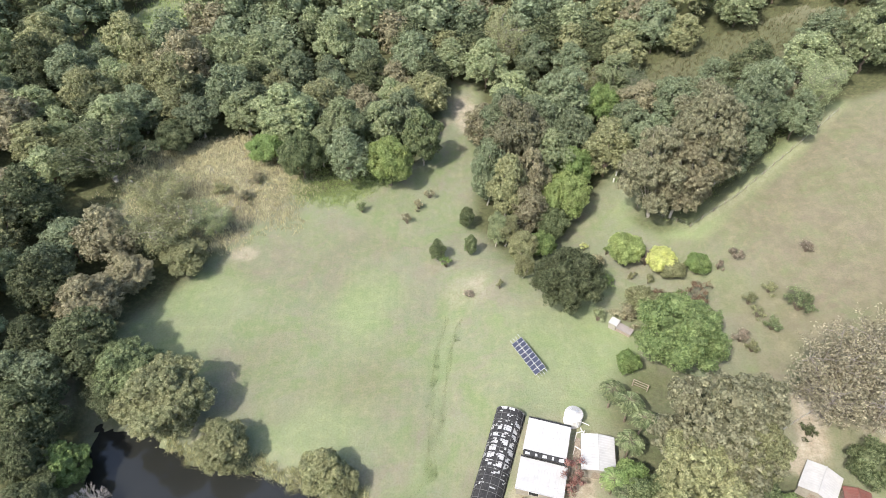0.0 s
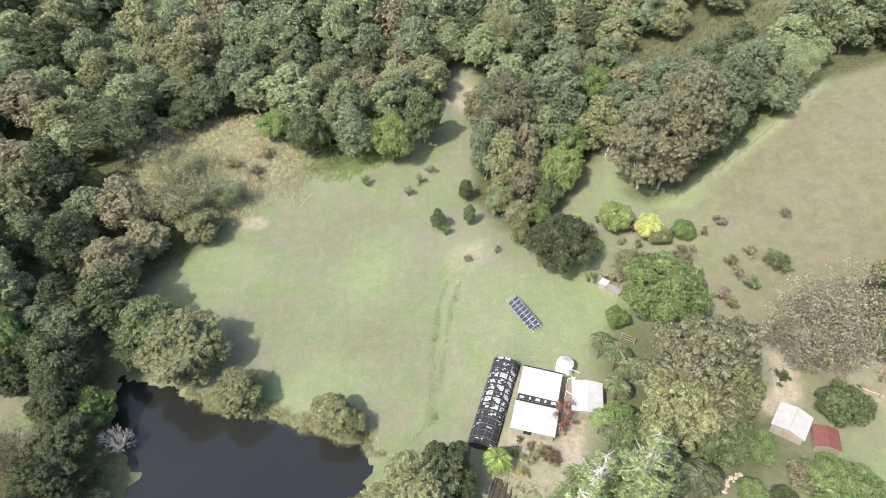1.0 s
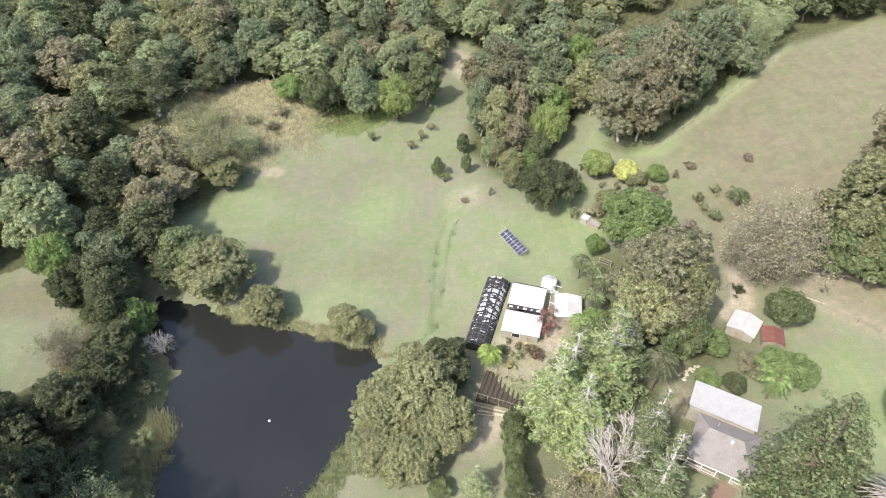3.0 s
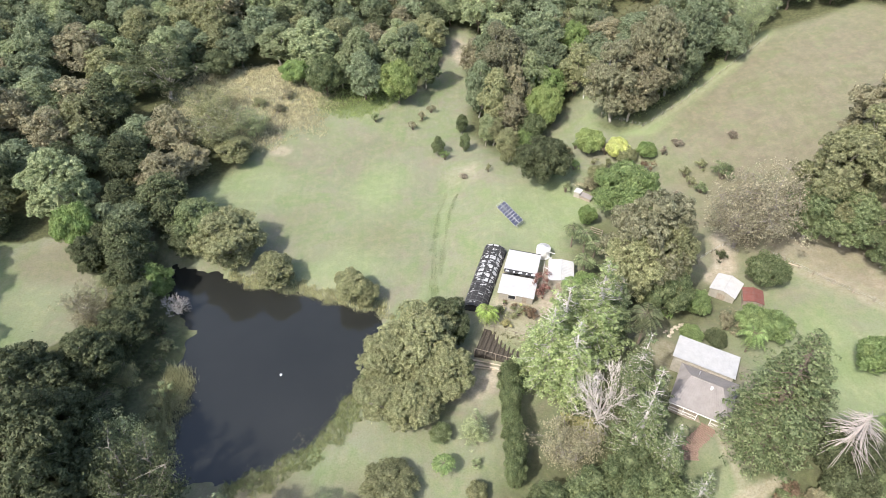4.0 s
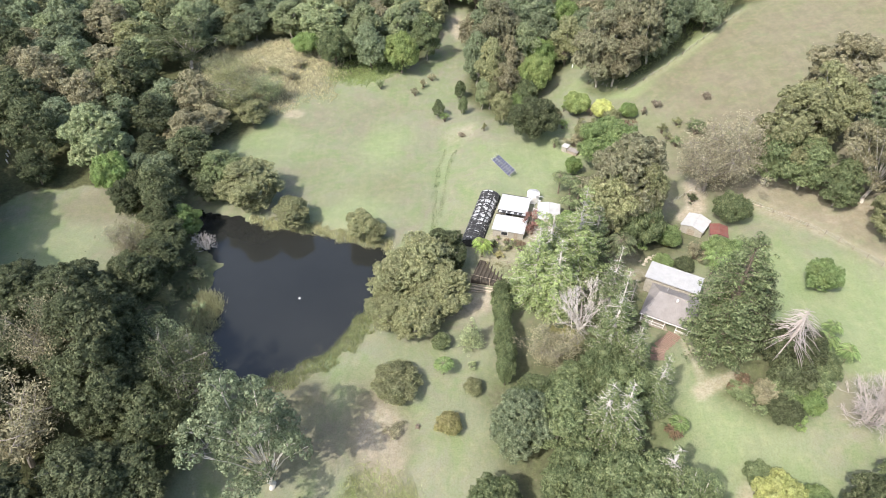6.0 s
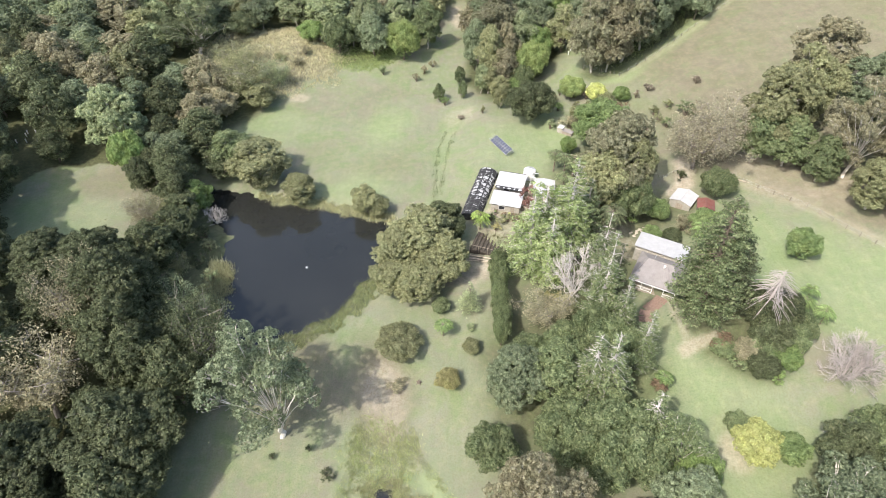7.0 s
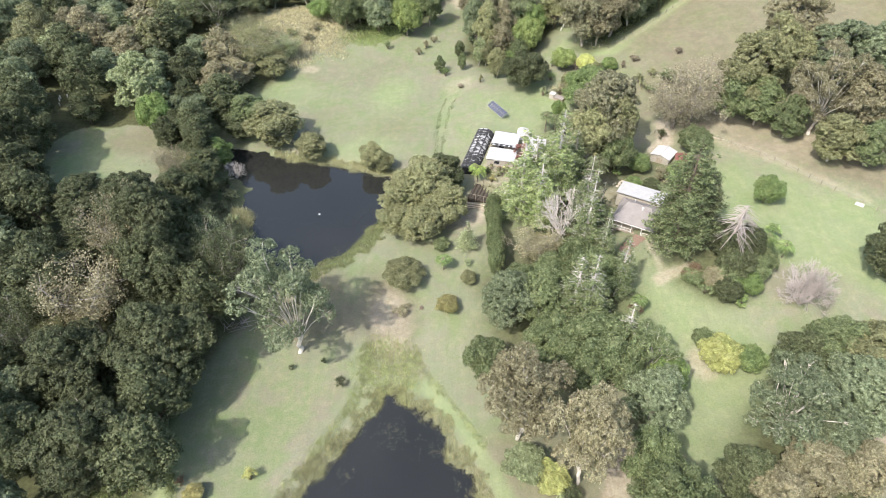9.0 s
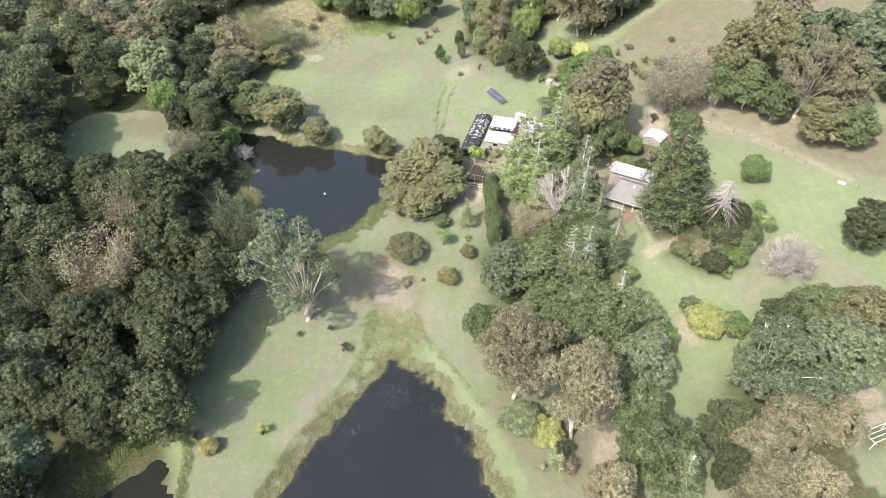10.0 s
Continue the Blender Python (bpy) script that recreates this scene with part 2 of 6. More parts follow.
def rod(bm, a, b, ra, rb=None, sides=6):
    """A tapered round bar from a to b."""
    a, b = Vector(a), Vector(b)
    rb = ra if rb is None else rb
    q = (b - a).to_track_quat("Z", "Y")
    rings = []
    for c, r in ((a, ra), (b, rb)):
        rings.append([bm.verts.new(c + q @ Vector((r * math.cos(k * math.tau / sides), r * math.sin(k * math.tau / sides), 0))) for k in range(sides)])
    for k in range(sides):
        n = (k + 1) % sides
        bm.faces.new((rings[0][k], rings[0][n], rings[1][n], rings[1][k]))
    bm.faces.new(rings[1])
    bm.faces.new(rings[0][::-1])
    return bm


def ribbed(bm, a, b, c, d, thick=0.05, pitch=0.45, rib=0.022):
    """A sheet-metal roof plane with corners a, b (low edge) and c, d (high edge), with standing ribs up the slope."""
    a, b, c, d = (Vector(p) for p in (a, b, c, d))
    n = max(2, int((b - a).length / pitch))
    up = (b - a).cross(d - a).normalized()
    fs = [(0.0, 0.0)]
    for i in range(n):
        f, w = (i + 0.5) / n, 0.12 / n
        fs += [(f - w, 0.0), (f - 0.4 * w, rib), (f + 0.4 * w, rib), (f + w, 0.0)]
    fs.append((1.0, 0.0))
    rows = []
    for p, q in ((a, b), (d, c)):
        rows.append([bm.verts.new(p.lerp(q, f) + up * h) for f, h in fs])
        rows.append([bm.verts.new(p.lerp(q, f) + up * (h - thick)) for f, h in fs])
    lo, lo_u, hi, hi_u = rows
    for k in range(len(fs) - 1):
        bm.faces.new((lo[k], lo[k + 1], hi[k + 1], hi[k]))
        bm.faces.new((lo_u[k + 1], lo_u[k], hi_u[k], hi_u[k + 1]))
        bm.faces.new((lo_u[k], lo_u[k + 1], lo[k + 1], lo[k]))
        bm.faces.new((hi[k], hi[k + 1], hi_u[k + 1], hi_u[k]))
    bm.faces.new((lo_u[0], lo[0], hi[0], hi_u[0]))
    bm.faces.new((lo[-1], lo_u[-1], hi_u[-1], hi[-1]))
    return bm


# ---- lie of the land ----
def ss(a, b, v):
    u = np.clip((v - a) / (b - a), 0.0, 1.0)
    return u * u * (3 - 2 * u)


def land(x, y):
    z = -3.2 + 4.2 * ss(-24, 18, y) + 0.05 * np.maximum(0.0, y - 45)
    z = z + 2.8 * ss(-1, 14, x) * (1 - ss(25, 50, x)) * ss(18, 40, y) * (1 - ss(85, 110, y))
    z = z + 0.15 * np.maximum(0.0, x - 28) * (0.45 + 1.4 * ss(-30, 130, y)) * (1 - 0.5 * ss(130, 400, x)) * (1 - 0.8 * ss(300, 1200, x))
    z = z + 3.2 * np.exp(-((x - 46) ** 2 + (y - 12) ** 2) / 420)
    z = z + 0.1 * np.maximum(0.0, -x - 55) * (1 - 0.6 * ss(150, 500, -x))
    z = z + 5.5 * np.exp(-(((x + 50) / 26) ** 2 + ((y - 130) / 18) ** 2))
    return z + 0.09 * np.maximum(0.0, y - 150) * (1 - 0.7 * ss(300, 900, y))


LAKE = ((-61, 61.5), (-57, 59.5), (-50, 58.5), (-44.5, 54.5), (-38, 53), (-31, 51.7), (-22.5, 48.8), (-13.5, 46.3), (-11.5, 41), (-13.5, 34.5),
        (-16, 28.3), (-19.3, 20.6), (-23, 15.5), (-29.6, 10.6), (-37, 8.4), (-44, 8.8), (-47.8, 14), (-48.3, 20), (-47.6, 27), (-50.5, 34),
        (-50, 40.5), (-56, 47.5), (-60, 56))
POND = ((-11.1, -19.7), (-15, -26.9), (-19.7, -33.1), (-23.1, -37.8), (-26.2, -43.2), (-28.5, -49), (-29, -58), (-24, -68), (-12, -74), (2, -72),
        (10, -64), (11, -55), (8.6, -48.6), (6, -43.3), (4.3, -36.7), (0.2, -31.9), (-0.8, -26.9), (-5.3, -22.9))
CREEK = ((-51, -42), (-47.8, -43.5), (-46, -50), (-49, -62), (-57, -66), (-61, -56), (-57, -47.5))
WATERS = ((LAKE, 0.0), (POND, -4.2), (CREEK, -4.2))


def edge_distance(poly, x, y):
    """How far a place lies outside a closed outline; minus inside it."""
    x, y = np.asarray(x, float), np.asarray(y, float)
    best, inside = np.full(x.shape, 1e9), np.zeros(x.shape, bool)
    for (ax, ay), (bx, by) in zip(poly, poly[1:] + poly[:1]):
        dx, dy = bx - ax, by - ay
        u = np.clip(((x - ax) * dx + (y - ay) * dy) / (dx * dx + dy * dy), 0, 1)
        best = np.minimum(best, np.hypot(x - ax - u * dx, y - ay - u * dy))
        if ay != by:
            inside ^= ((ay > y) != (by > y)) & (x < (y - ay) / (by - ay) * dx + ax)
    return np.where(inside, -best, best)


def wobble(x, y):
    return 0.5 * np.sin(x * 0.9 + 1.3 * np.sin(y * 0.5)) + 0.4 * np.sin(y * 1.1 + 1.7 * np.sin(x * 0.37)) + 0.25 * np.sin(x * 2.3 - y * 1.9)


def surface(x, y):
    """The height of the ground sheet, with its pools cut in."""
    z = land(x, y) + 0.07 * np.sin(x * 0.31 + 1.1 * np.sin(y * 0.17)) * np.cos(y * 0.27)
    for poly, level in WATERS:
        d = edge_distance(poly, x, y) + wobble(x, y)
        bank = level + 0.12 + np.clip(d, 0, 6) * 0.1
        near = ss(0, 7, d)
        out = bank + (np.maximum(z, bank) - bank) * near
        z = np.where(d < 0, level - np.minimum(2.0, 0.12 - 0.4 * d), np.where(d < 7, out, z))
    return z


def height(x, y):
    return float(surface(np.array([x], float), np.array([y], float))[0])


def inside(x, y, cx, cy, rx, ry, turn=0.0, soft=0.35):
    """1 in an oval, 0 outside it, with a soft and uneven rim."""
    c, s = math.cos(radians(turn)), math.sin(radians(turn))
    u, v = ((x - cx) * c + (y - cy) * s) / rx, (-(x - cx) * s + (y - cy) * c) / ry
    return 1 - ss(1 - soft, 1 + soft, np.hypot(u, v) + 0.13 * wobble(x * 0.45, y * 0.45))


def along(x, y, points, half):
    """1 along a line of points, 0 farther than half its width away."""
    best = np.full(np.shape(x), 1e9)
    for (ax, ay), (bx, by) in zip(points, points[1:]):
        dx, dy = bx - ax, by - ay
        u = np.clip(((x - ax) * dx + (y - ay) * dy) / (dx * dx + dy * dy), 0, 1)
        best = np.minimum(best, np.hypot(x - ax - u * dx, y - ay - u * dy))
    return 1 - ss(half * 0.6, half * 1.3, best + 0.3 * wobble(x, y))


# open ground among the woods: centre, half widths, turn
FIELD = ((-62, 78), (-57, 86), (-52, 95), (-46, 105), (-43, 113), (-35, 115), (-24, 119), (-13, 129.5), (-5, 134), (1, 157), (4, 170), (9, 168), (9.5, 149),
         (6.5, 125), (4, 110), (13, 99), (29, 110), (41, 121), (40, 131), (46, 130), (44, 114), (52, 104), (64, 110), (78, 120), (92, 131), (118, 134), (132, 110),
         (125, 66), (113, 58), (113, 48), (125, 40), (118, -10), (84, -14), (61, -17), (57, -23), (48.6, -34.8), (45, -50), (42, -64), (20, -75), (-36, -75),
         (-46, -44), (-49, -28), (-44, -9), (-36, 2), (-50, 8), (-53, 14), (-53, 36), (-60, 56))


def open_ground(x, y):
    """How far a place lies inside the open land, in metres (minus: under the trees)."""
    d = -edge_distance(FIELD, x, y)
    glade = [inside(x, y, -88, 47, 19, 16), inside(x, y, -56, 121, 23, 18), inside(x, y, -93, 192, 11, 25, -25), inside(x, y, 82, 160, 34, 13, 12), inside(x, y, 84, -40, 17, 14)]
    return np.where(np.maximum.reduce(glade) > 0.5, 5.0, d)


def ground_sheet():
    def axis(lo, hi, step, far):
        core = list(np.arange(lo, hi + 0.01, step))
        out, s = [], step
        a = hi
        while a < far:
            s *= 1.35
            a += s
            out.append(a)
        back, s, a = [], step, lo
        while a > -far:
            s *= 1.35
            a -= s
            back.append(a)
        return np.array(back[::-1] + core + out)

    xs, ys = axis(-125, 135, 0.8, 3500), axis(-85, 200, 0.8, 3500)
    gx, gy = np.meshgrid(xs, ys)
    gz = surface(gx, gy)
    nx, ny = len(xs), len(ys)
    idx = np.arange(nx * ny).reshape(ny, nx)
    faces = np.stack([idx[:-1, :-1], idx[:-1, 1:], idx[1:, 1:], idx[1:, :-1]], -1).reshape(-1, 4)
    me = bpy.data.meshes.new("ground")
    me.vertices.add(nx * ny)
    me.vertices.foreach_set("co", np.stack([gx, gy, gz], -1).astype(np.float32).ravel())
    me.loops.add(faces.size)
    me.loops.foreach_set("vertex_index", faces.astype(np.int32).ravel())
    me.polygons.add(len(faces))
    me.polygons.foreach_set("loop_start", np.arange(0, faces.size, 4, dtype=np.int32))
    me.polygons.foreach_set("use_smooth", np.ones(len(faces), bool))
    me.update(calc_edges=True)
    x, y = gx.ravel(), gy.ravel()
    w = wobble(x * 0.3, y * 0.3)
    dry = 0.72 * ss(44, 66, x + 4 * w) * ss(40, 66, y - 0.35 * (x - 70)) * (1 - 0.6 * ss(120, 140, y))
    dry = np.maximum(dry, 0.8 * inside(x, y, 98, 40, 34, 11, -38))
    dry = np.maximum(dry, 0.6 * inside(x, y, -56, 126, 24, 24))
    dry = np.maximum(dry, 0.75 * inside(x, y, -12, -2, 6, 12, 15))
    dry = np.maximum(dry, 0.4 * inside(x, y, -22, 68, 20, 12) * (0.5 + 0.5 * w))
    dry = np.maximum(dry, 0.35 * inside(x, y, -24, 98, 22, 11) * (0.5 + 0.5 * w))
    dry = np.maximum(dry, 0.6 * inside(x, y, 20, -36, 14, 12))
    dry = np.maximum(dry, 0.7 * inside(x, y, -30, 2, 14, 9, -40))
    dry = np.maximum(dry, 0.4 * inside(x, y, 82, 160, 34, 14, 12))
    lush = np.maximum(0.7 * inside(x, y, -16, 86, 6, 9, -20, 0.9), inside(x, y, -22, 58, 9, 6, 0, 0.7) * 0.6)
    lush = np.maximum(lush, 0.8 * inside(x, y, -24, 124, 11, 7, 30))
    lush = np.maximum(lush, 0.35 * along(x, y, ((1.5, 83), (-0.3, 76), (0, 65), (-1.5, 55), (-4, 49)), 2.0))
    lush = np.maximum(lush, 0.85 * (0.75 + 0.45 * w) * along(x, y, ((44, 111), (53, 104), (64, 112), (78, 124), (90, 134)), 5.5))
    lush = np.maximum(lush, 0.55 * inside(x, y, 80, 18, 26, 13, -35))
    lush = np.maximum(lush, 0.55 * inside(x, y, 48, -14, 14, 22, 10))
    lush = np.maximum(lush, 0.5 * inside(x, y, 24, 72, 13, 14))
    lush = np.maximum(lush, 0.6 * inside(x, y, -93, 192, 12, 27, -25))
    lush = np.maximum(lush, 0.7 * inside(x, y, -50, -36, 5, 10, 10))
    lush = np.maximum(lush, 0.45 * inside(x, y, -90, 42, 12, 9))
    dry = np.maximum(dry, 0.5 * inside(x, y, -84, 56, 8, 5))
    lush = np.maximum(lush, 0.5 * inside(x, y, -50, 84, 12, 9, 60))
    bare = 0.5 * inside(x, y, 5.3, 90.5, 4.5, 3.6, 25, 0.7) * (0.7 + 0.4 * wobble(x, y))
    bare = np.maximum(bare, 0.12 * inside(x, y, -51, 124, 15, 12))
    bare = np.maximum(bare, 0.7 * along(x, y, ((45, 3.2), (48.4, 4.6), (51.9, 6.2)), 1.3))
    bare = np.maximum(bare, 0.45 * along(x, y, ((46.2, 4.6), (45.6, 9), (44.2, 15.5)), 0.9))
    bare = np.maximum(bare, 0.6 * inside(x, y, 49.6, -14.9, 3.0, 3.5))
    bare = np.maximum(bare, 0.6 * along(x, y, ((30, -26), (29.5, -36), (26, -50)), 2.4))
    bare = np.maximum(bare, 0.9 * inside(x, y, 75.6, -31.0, 4.2, 3.4))
    bare = np.maximum(bare, 0.8 * along(x, y, ((70, -40), (74, -36.5), (79, -35.5), (92, -36)), 1.5))
    bare = np.maximum(bare, 0.8 * inside(x, y, 60.2, -48.4, 2.6, 2.0))
    lush = np.maximum(lush, 0.6 * along(x, y, ((-3, -18.5), (3, -26.5), (8.2, -36), (12.5, -47)), 1.6))
    bare = np.maximum(bare, 0.75 * along(x, y, ((60, 60), (59, 53), (56, 50)), 2.2))
    bare = np.maximum(bare, 0.3 * along(x, y, ((68, 54), (82, 41), (96, 24)), 1.6))
    bare = np.maximum(bare, 0.3 * inside(x, y, 84, 50, 20, 9, -32) * (0.8 + 0.4 * w))
    bare = np.maximum(bare, 0.7 * inside(x, y, 6, 157, 3.4, 8))
    bare = np.maximum(bare, 0.5 * inside(x, y, -43.5, 101, 3, 2))
    bare = np.maximum(bare, 0.75 * inside(x, y, -70, 63, 5, 7))
    bare = np.maximum(bare, 0.5 * inside(x, y, 35, 39, 9, 4))
    bare = np.maximum(bare, 0.6 * inside(x, y, 41, 31, 3, 4))
    bare = np.maximum(bare, 0.5 * inside(x, y, 16, 40, 9, 5))
    bare = np.maximum(bare, 0.35 * inside(x, y, 21, 52, 9, 7))
    bare = np.maximum(bare, 0.6 * inside(x, y, 5, 28, 5, 5))
    bare = np.maximum(bare, 0.45 * inside(x, y, -11, -3, 4, 8, 10))
    bare = np.maximum(bare, 0.2 * along(x, y, ((44, 110), (53, 102.5), (64, 108.5), (78, 119), (92, 130)), 1.3))
    litter = 1 - ss(-4, 0.5, open_ground(x, y) + 0.8 * w)
    # last oval paints cloud shade; (-53, 24) paints tree shade over brown bank
    for cx, cy, rx, ry in ((24, 0, 16, 22), (32, 28, 12, 16), (44, 44, 14, 8), (56, 6, 10, 8), (18, 112, 9, 14), (50, 108, 7, 6), (66, -32, 16, 10), (36, 58, 8, 12), (-53, 24, 6, 19), (-56, 44, 6, 10), (82, 161, 36, 14)):
        litter = np.maximum(litter, 0.8 * inside(x, y, cx, cy, rx, ry))
    bare = np.maximum(bare, 0.8 * along(x, y, ((22, 50), (21.5, 46), (20.2, 40)), 2.3))
    bare = np.maximum(bare, 0.6 * inside(x, y, 14, 44.5, 5, 3, -15))
    litter = litter * (1 - 0.7 * np.clip(bare * 1.3, 0, 1))
    for poly, level in WATERS:
        d = edge_distance(poly, x, y)
        litter = np.maximum(litter, 0.5 * (1 - ss(-1.2, -0.2, d)))
    for name, values in (("dry", dry), ("lush", lush), ("bare", bare), ("litter", litter)):
        a = me.attributes.new(name, "FLOAT", "POINT")
        a.data.foreach_set("value", np.asarray(values, np.float32))
    me.materials.append(GROUND)
    return tagged(new("ground", me), "rolling mown grassland with dry and bare patches", "ground", kind="structure")


ground_sheet()


def pool(name, poly, level, label):
    """A sheet of water that runs a little way under its banks."""
    bm = bmesh.new()
    cx, cy = sum(p[0] for p in poly) / len(poly), sum(p[1] for p in poly) / len(poly)
    ring = []
    for x, y in poly:
        d = math.hypot(x - cx, y - cy)
        ring.append(bm.verts.new((x + (x - cx) / d * 4.5, y + (y - cy) / d * 4.5, level)))
    bm.faces.new(ring)
    bmesh.ops.triangulate(bm, faces=bm.faces[:])
    bmesh.ops.recalc_face_normals(bm, faces=bm.faces[:])
    me = bpy.data.meshes.new(name)
    bm.to_mesh(me)
    bm.free()
    me.materials.append(WATER)
    tagged(new(name, me), label, "pond", kind="structure")


pool("water", LAKE, 0.0, "dark still water of the large farm dam")
pool("water", POND, -4.2, "dark still water of the lower reed-edged pond")
pool("water", CREEK, -4.2, "small dark creek pool beside the woods")


# ---- plants: meshes made once and shared ----
RNG = np.random.default_rng(7)
ICO = bmesh.new()
bmesh.ops.create_icosphere(ICO, subdivisions=1, radius=1.0)
ICO_V = np.array([v.co[:] for v in ICO.verts])
ICO_F = np.array([[v.index for v in f.verts] for f in ICO.faces])
ICO.free()


FINE = (2.3, 0.58)


class Heap:
    """Gathers vertices and faces for one mesh."""

    def __init__(self):
        self.v, self.f, self.n = [], [], 0

    def add(self, verts, faces):
        self.v.append(np.asarray(verts, float))
        self.f += (np.asarray(faces) + self.n).tolist()
        self.n += len(verts)

    def tube(self, points, radii, sides=5):
        pts = [Vector(p) for p in points]
        rings = []
        for i, (p, r) in enumerate(zip(pts, radii)):
            way = pts[min(i + 1, len(pts) - 1)] - pts[max(i - 1, 0)]
            q = way.to_track_quat("Z", "Y")
            rings += [tuple(p + q @ Vector((r * math.cos(k * math.tau / sides), r * math.sin(k * math.tau / sides), 0))) for k in range(sides)]
        faces = [(i * sides + k, i * sides + (k + 1) % sides, (i + 1) * sides + (k + 1) % sides, (i + 1) * sides + k)
                 for i in range(len(pts) - 1) for k in range(sides)]
        self.add(rings, faces)

    def leaves(self, centres, normals, size, narrow=0.55):
        """One three-cornered spray of leaves at each centre."""
        n = len(centres)
        nor = normals / np.linalg.norm(normals, axis=1, keepdims=True)
        side = np.cross(nor, RNG.normal(size=(n, 3)))
        side /= np.linalg.norm(side, axis=1, keepdims=True) + 1e-9
        up = np.cross(side, nor)
        s = (size * RNG.uniform(0.65, 1.35, n))[:, None]
        a = centres - up * s * 0.5 - side * s * narrow * 0.6
        c = centres - up * s * 0.45 + side * s * narrow * 0.65 + nor * s * 0.1
        e = centres + up * s * 0.6
        self.add(np.stack([a, c, e], 1).reshape(-1, 3), np.arange(n * 3).reshape(n, 3))

    def clump(self, centre, r, count, size, squash=0.8, core=0.6, loose=0.2, tufts=9):
        """A lobe of foliage: a rough heart, tufts on it, and small leaf sprays on each tuft."""
        form = np.array([RNG.uniform(0.8, 1.2), RNG.uniform(0.8, 1.2), squash * RNG.uniform(0.8, 1.15)])
        if core:
            v = ICO_V * (core * r * RNG.uniform(0.7, 1.2, (len(ICO_V), 1))) * form + centre
            self.add(v, ICO_F)
        count, size = int(count * FINE[0]), size * FINE[1]
        d = RNG.normal(size=(tufts, 3))
        d[:, 2] += 0.35
        d /= np.linalg.norm(d, axis=1, keepdims=True)
        d *= RNG.uniform(0.62, 0.95, (tufts, 1))
        pick = RNG.integers(0, tufts, count)
        off = RNG.normal(0, 0.24 + 0.4 * (loose - 0.16), (count, 3))
        pos = centre + (d[pick] + off) * form * r
        out = d[pick] * 0.9 + off * 1.1 + (0, 0, 0.3)
        self.leaves(pos, out + RNG.normal(0, 0.22, (count, 3)), size)

    def mesh(self, name):
        me = bpy.data.meshes.new(name)
        me.from_pydata(np.concatenate(self.v).tolist(), [], self.f)
        me.update()
        return me


def wander(a, b, bend, steps=4):
    a, b = np.array(a, float), np.array(b, float)
    pts = [a + (b - a) * i / steps for i in range(steps + 1)]
    for p in pts[1:-1]:
        p += RNG.normal(0, bend, 3)
    return pts


def billow(crown, lobes, gap, cover, size, core=0.78, floor=-0.45):
    """Rounded heads of foliage: a dark heart in each, small puffs of leaf sprays all over its upper and outer sides."""
    spots, radii, ways = [], [], []
    for i, (c, r, squash) in enumerate(lobes):
        form = np.array([1.0, 1.0, squash])
        if core:
            crown.add(ICO_V * (core * r * RNG.uniform(0.85, 1.1, (len(ICO_V), 1))) * form + c, ICO_F)
        n = max(6, int(2 * math.pi * r * r * (1 - floor) * 0.85 / gap ** 2))
        z = 1 - (1 - floor) * (np.arange(n) + RNG.uniform(0.2, 0.8, n)) / n
        turn = np.arange(n) * 2.39996 + RNG.normal(0, 0.25, n) + i
        flat = np.sqrt(np.maximum(0.0, 1 - z * z))
        d = np.stack([flat * np.cos(turn), flat * np.sin(turn), z], 1)
        at = c + d * form * r * RNG.uniform(0.82, 1.14, (n, 1))
        keep = np.ones(n, bool)
        for j, (o, q, sq) in enumerate(lobes):
            if j != i:
                keep &= np.linalg.norm((at - o) / (1, 1, sq), axis=1) > 0.84 * q
        spots.append(at[keep])
        ways.append(d[keep])
        radii.append(gap * RNG.uniform(0.4, 0.72, int(keep.sum())))
    spots, ways, radii = np.concatenate(spots), np.concatenate(ways), np.concatenate(radii)
    k = np.repeat(np.arange(len(spots)), cover)
    d = RNG.normal(size=(len(k), 3)) + ways[k] * 0.5 + (0, 0, 0.35)
    d /= np.linalg.norm(d, axis=1, keepdims=True)
    pos = spots[k] + d * (radii[k] * RNG.uniform(0.6, 1.25, len(k)))[:, None] * (1, 1, 0.85)
    crown.leaves(pos, d + 0.25 * ways[k] + RNG.normal(0, 0.5, (len(k), 3)), size, 0.62)


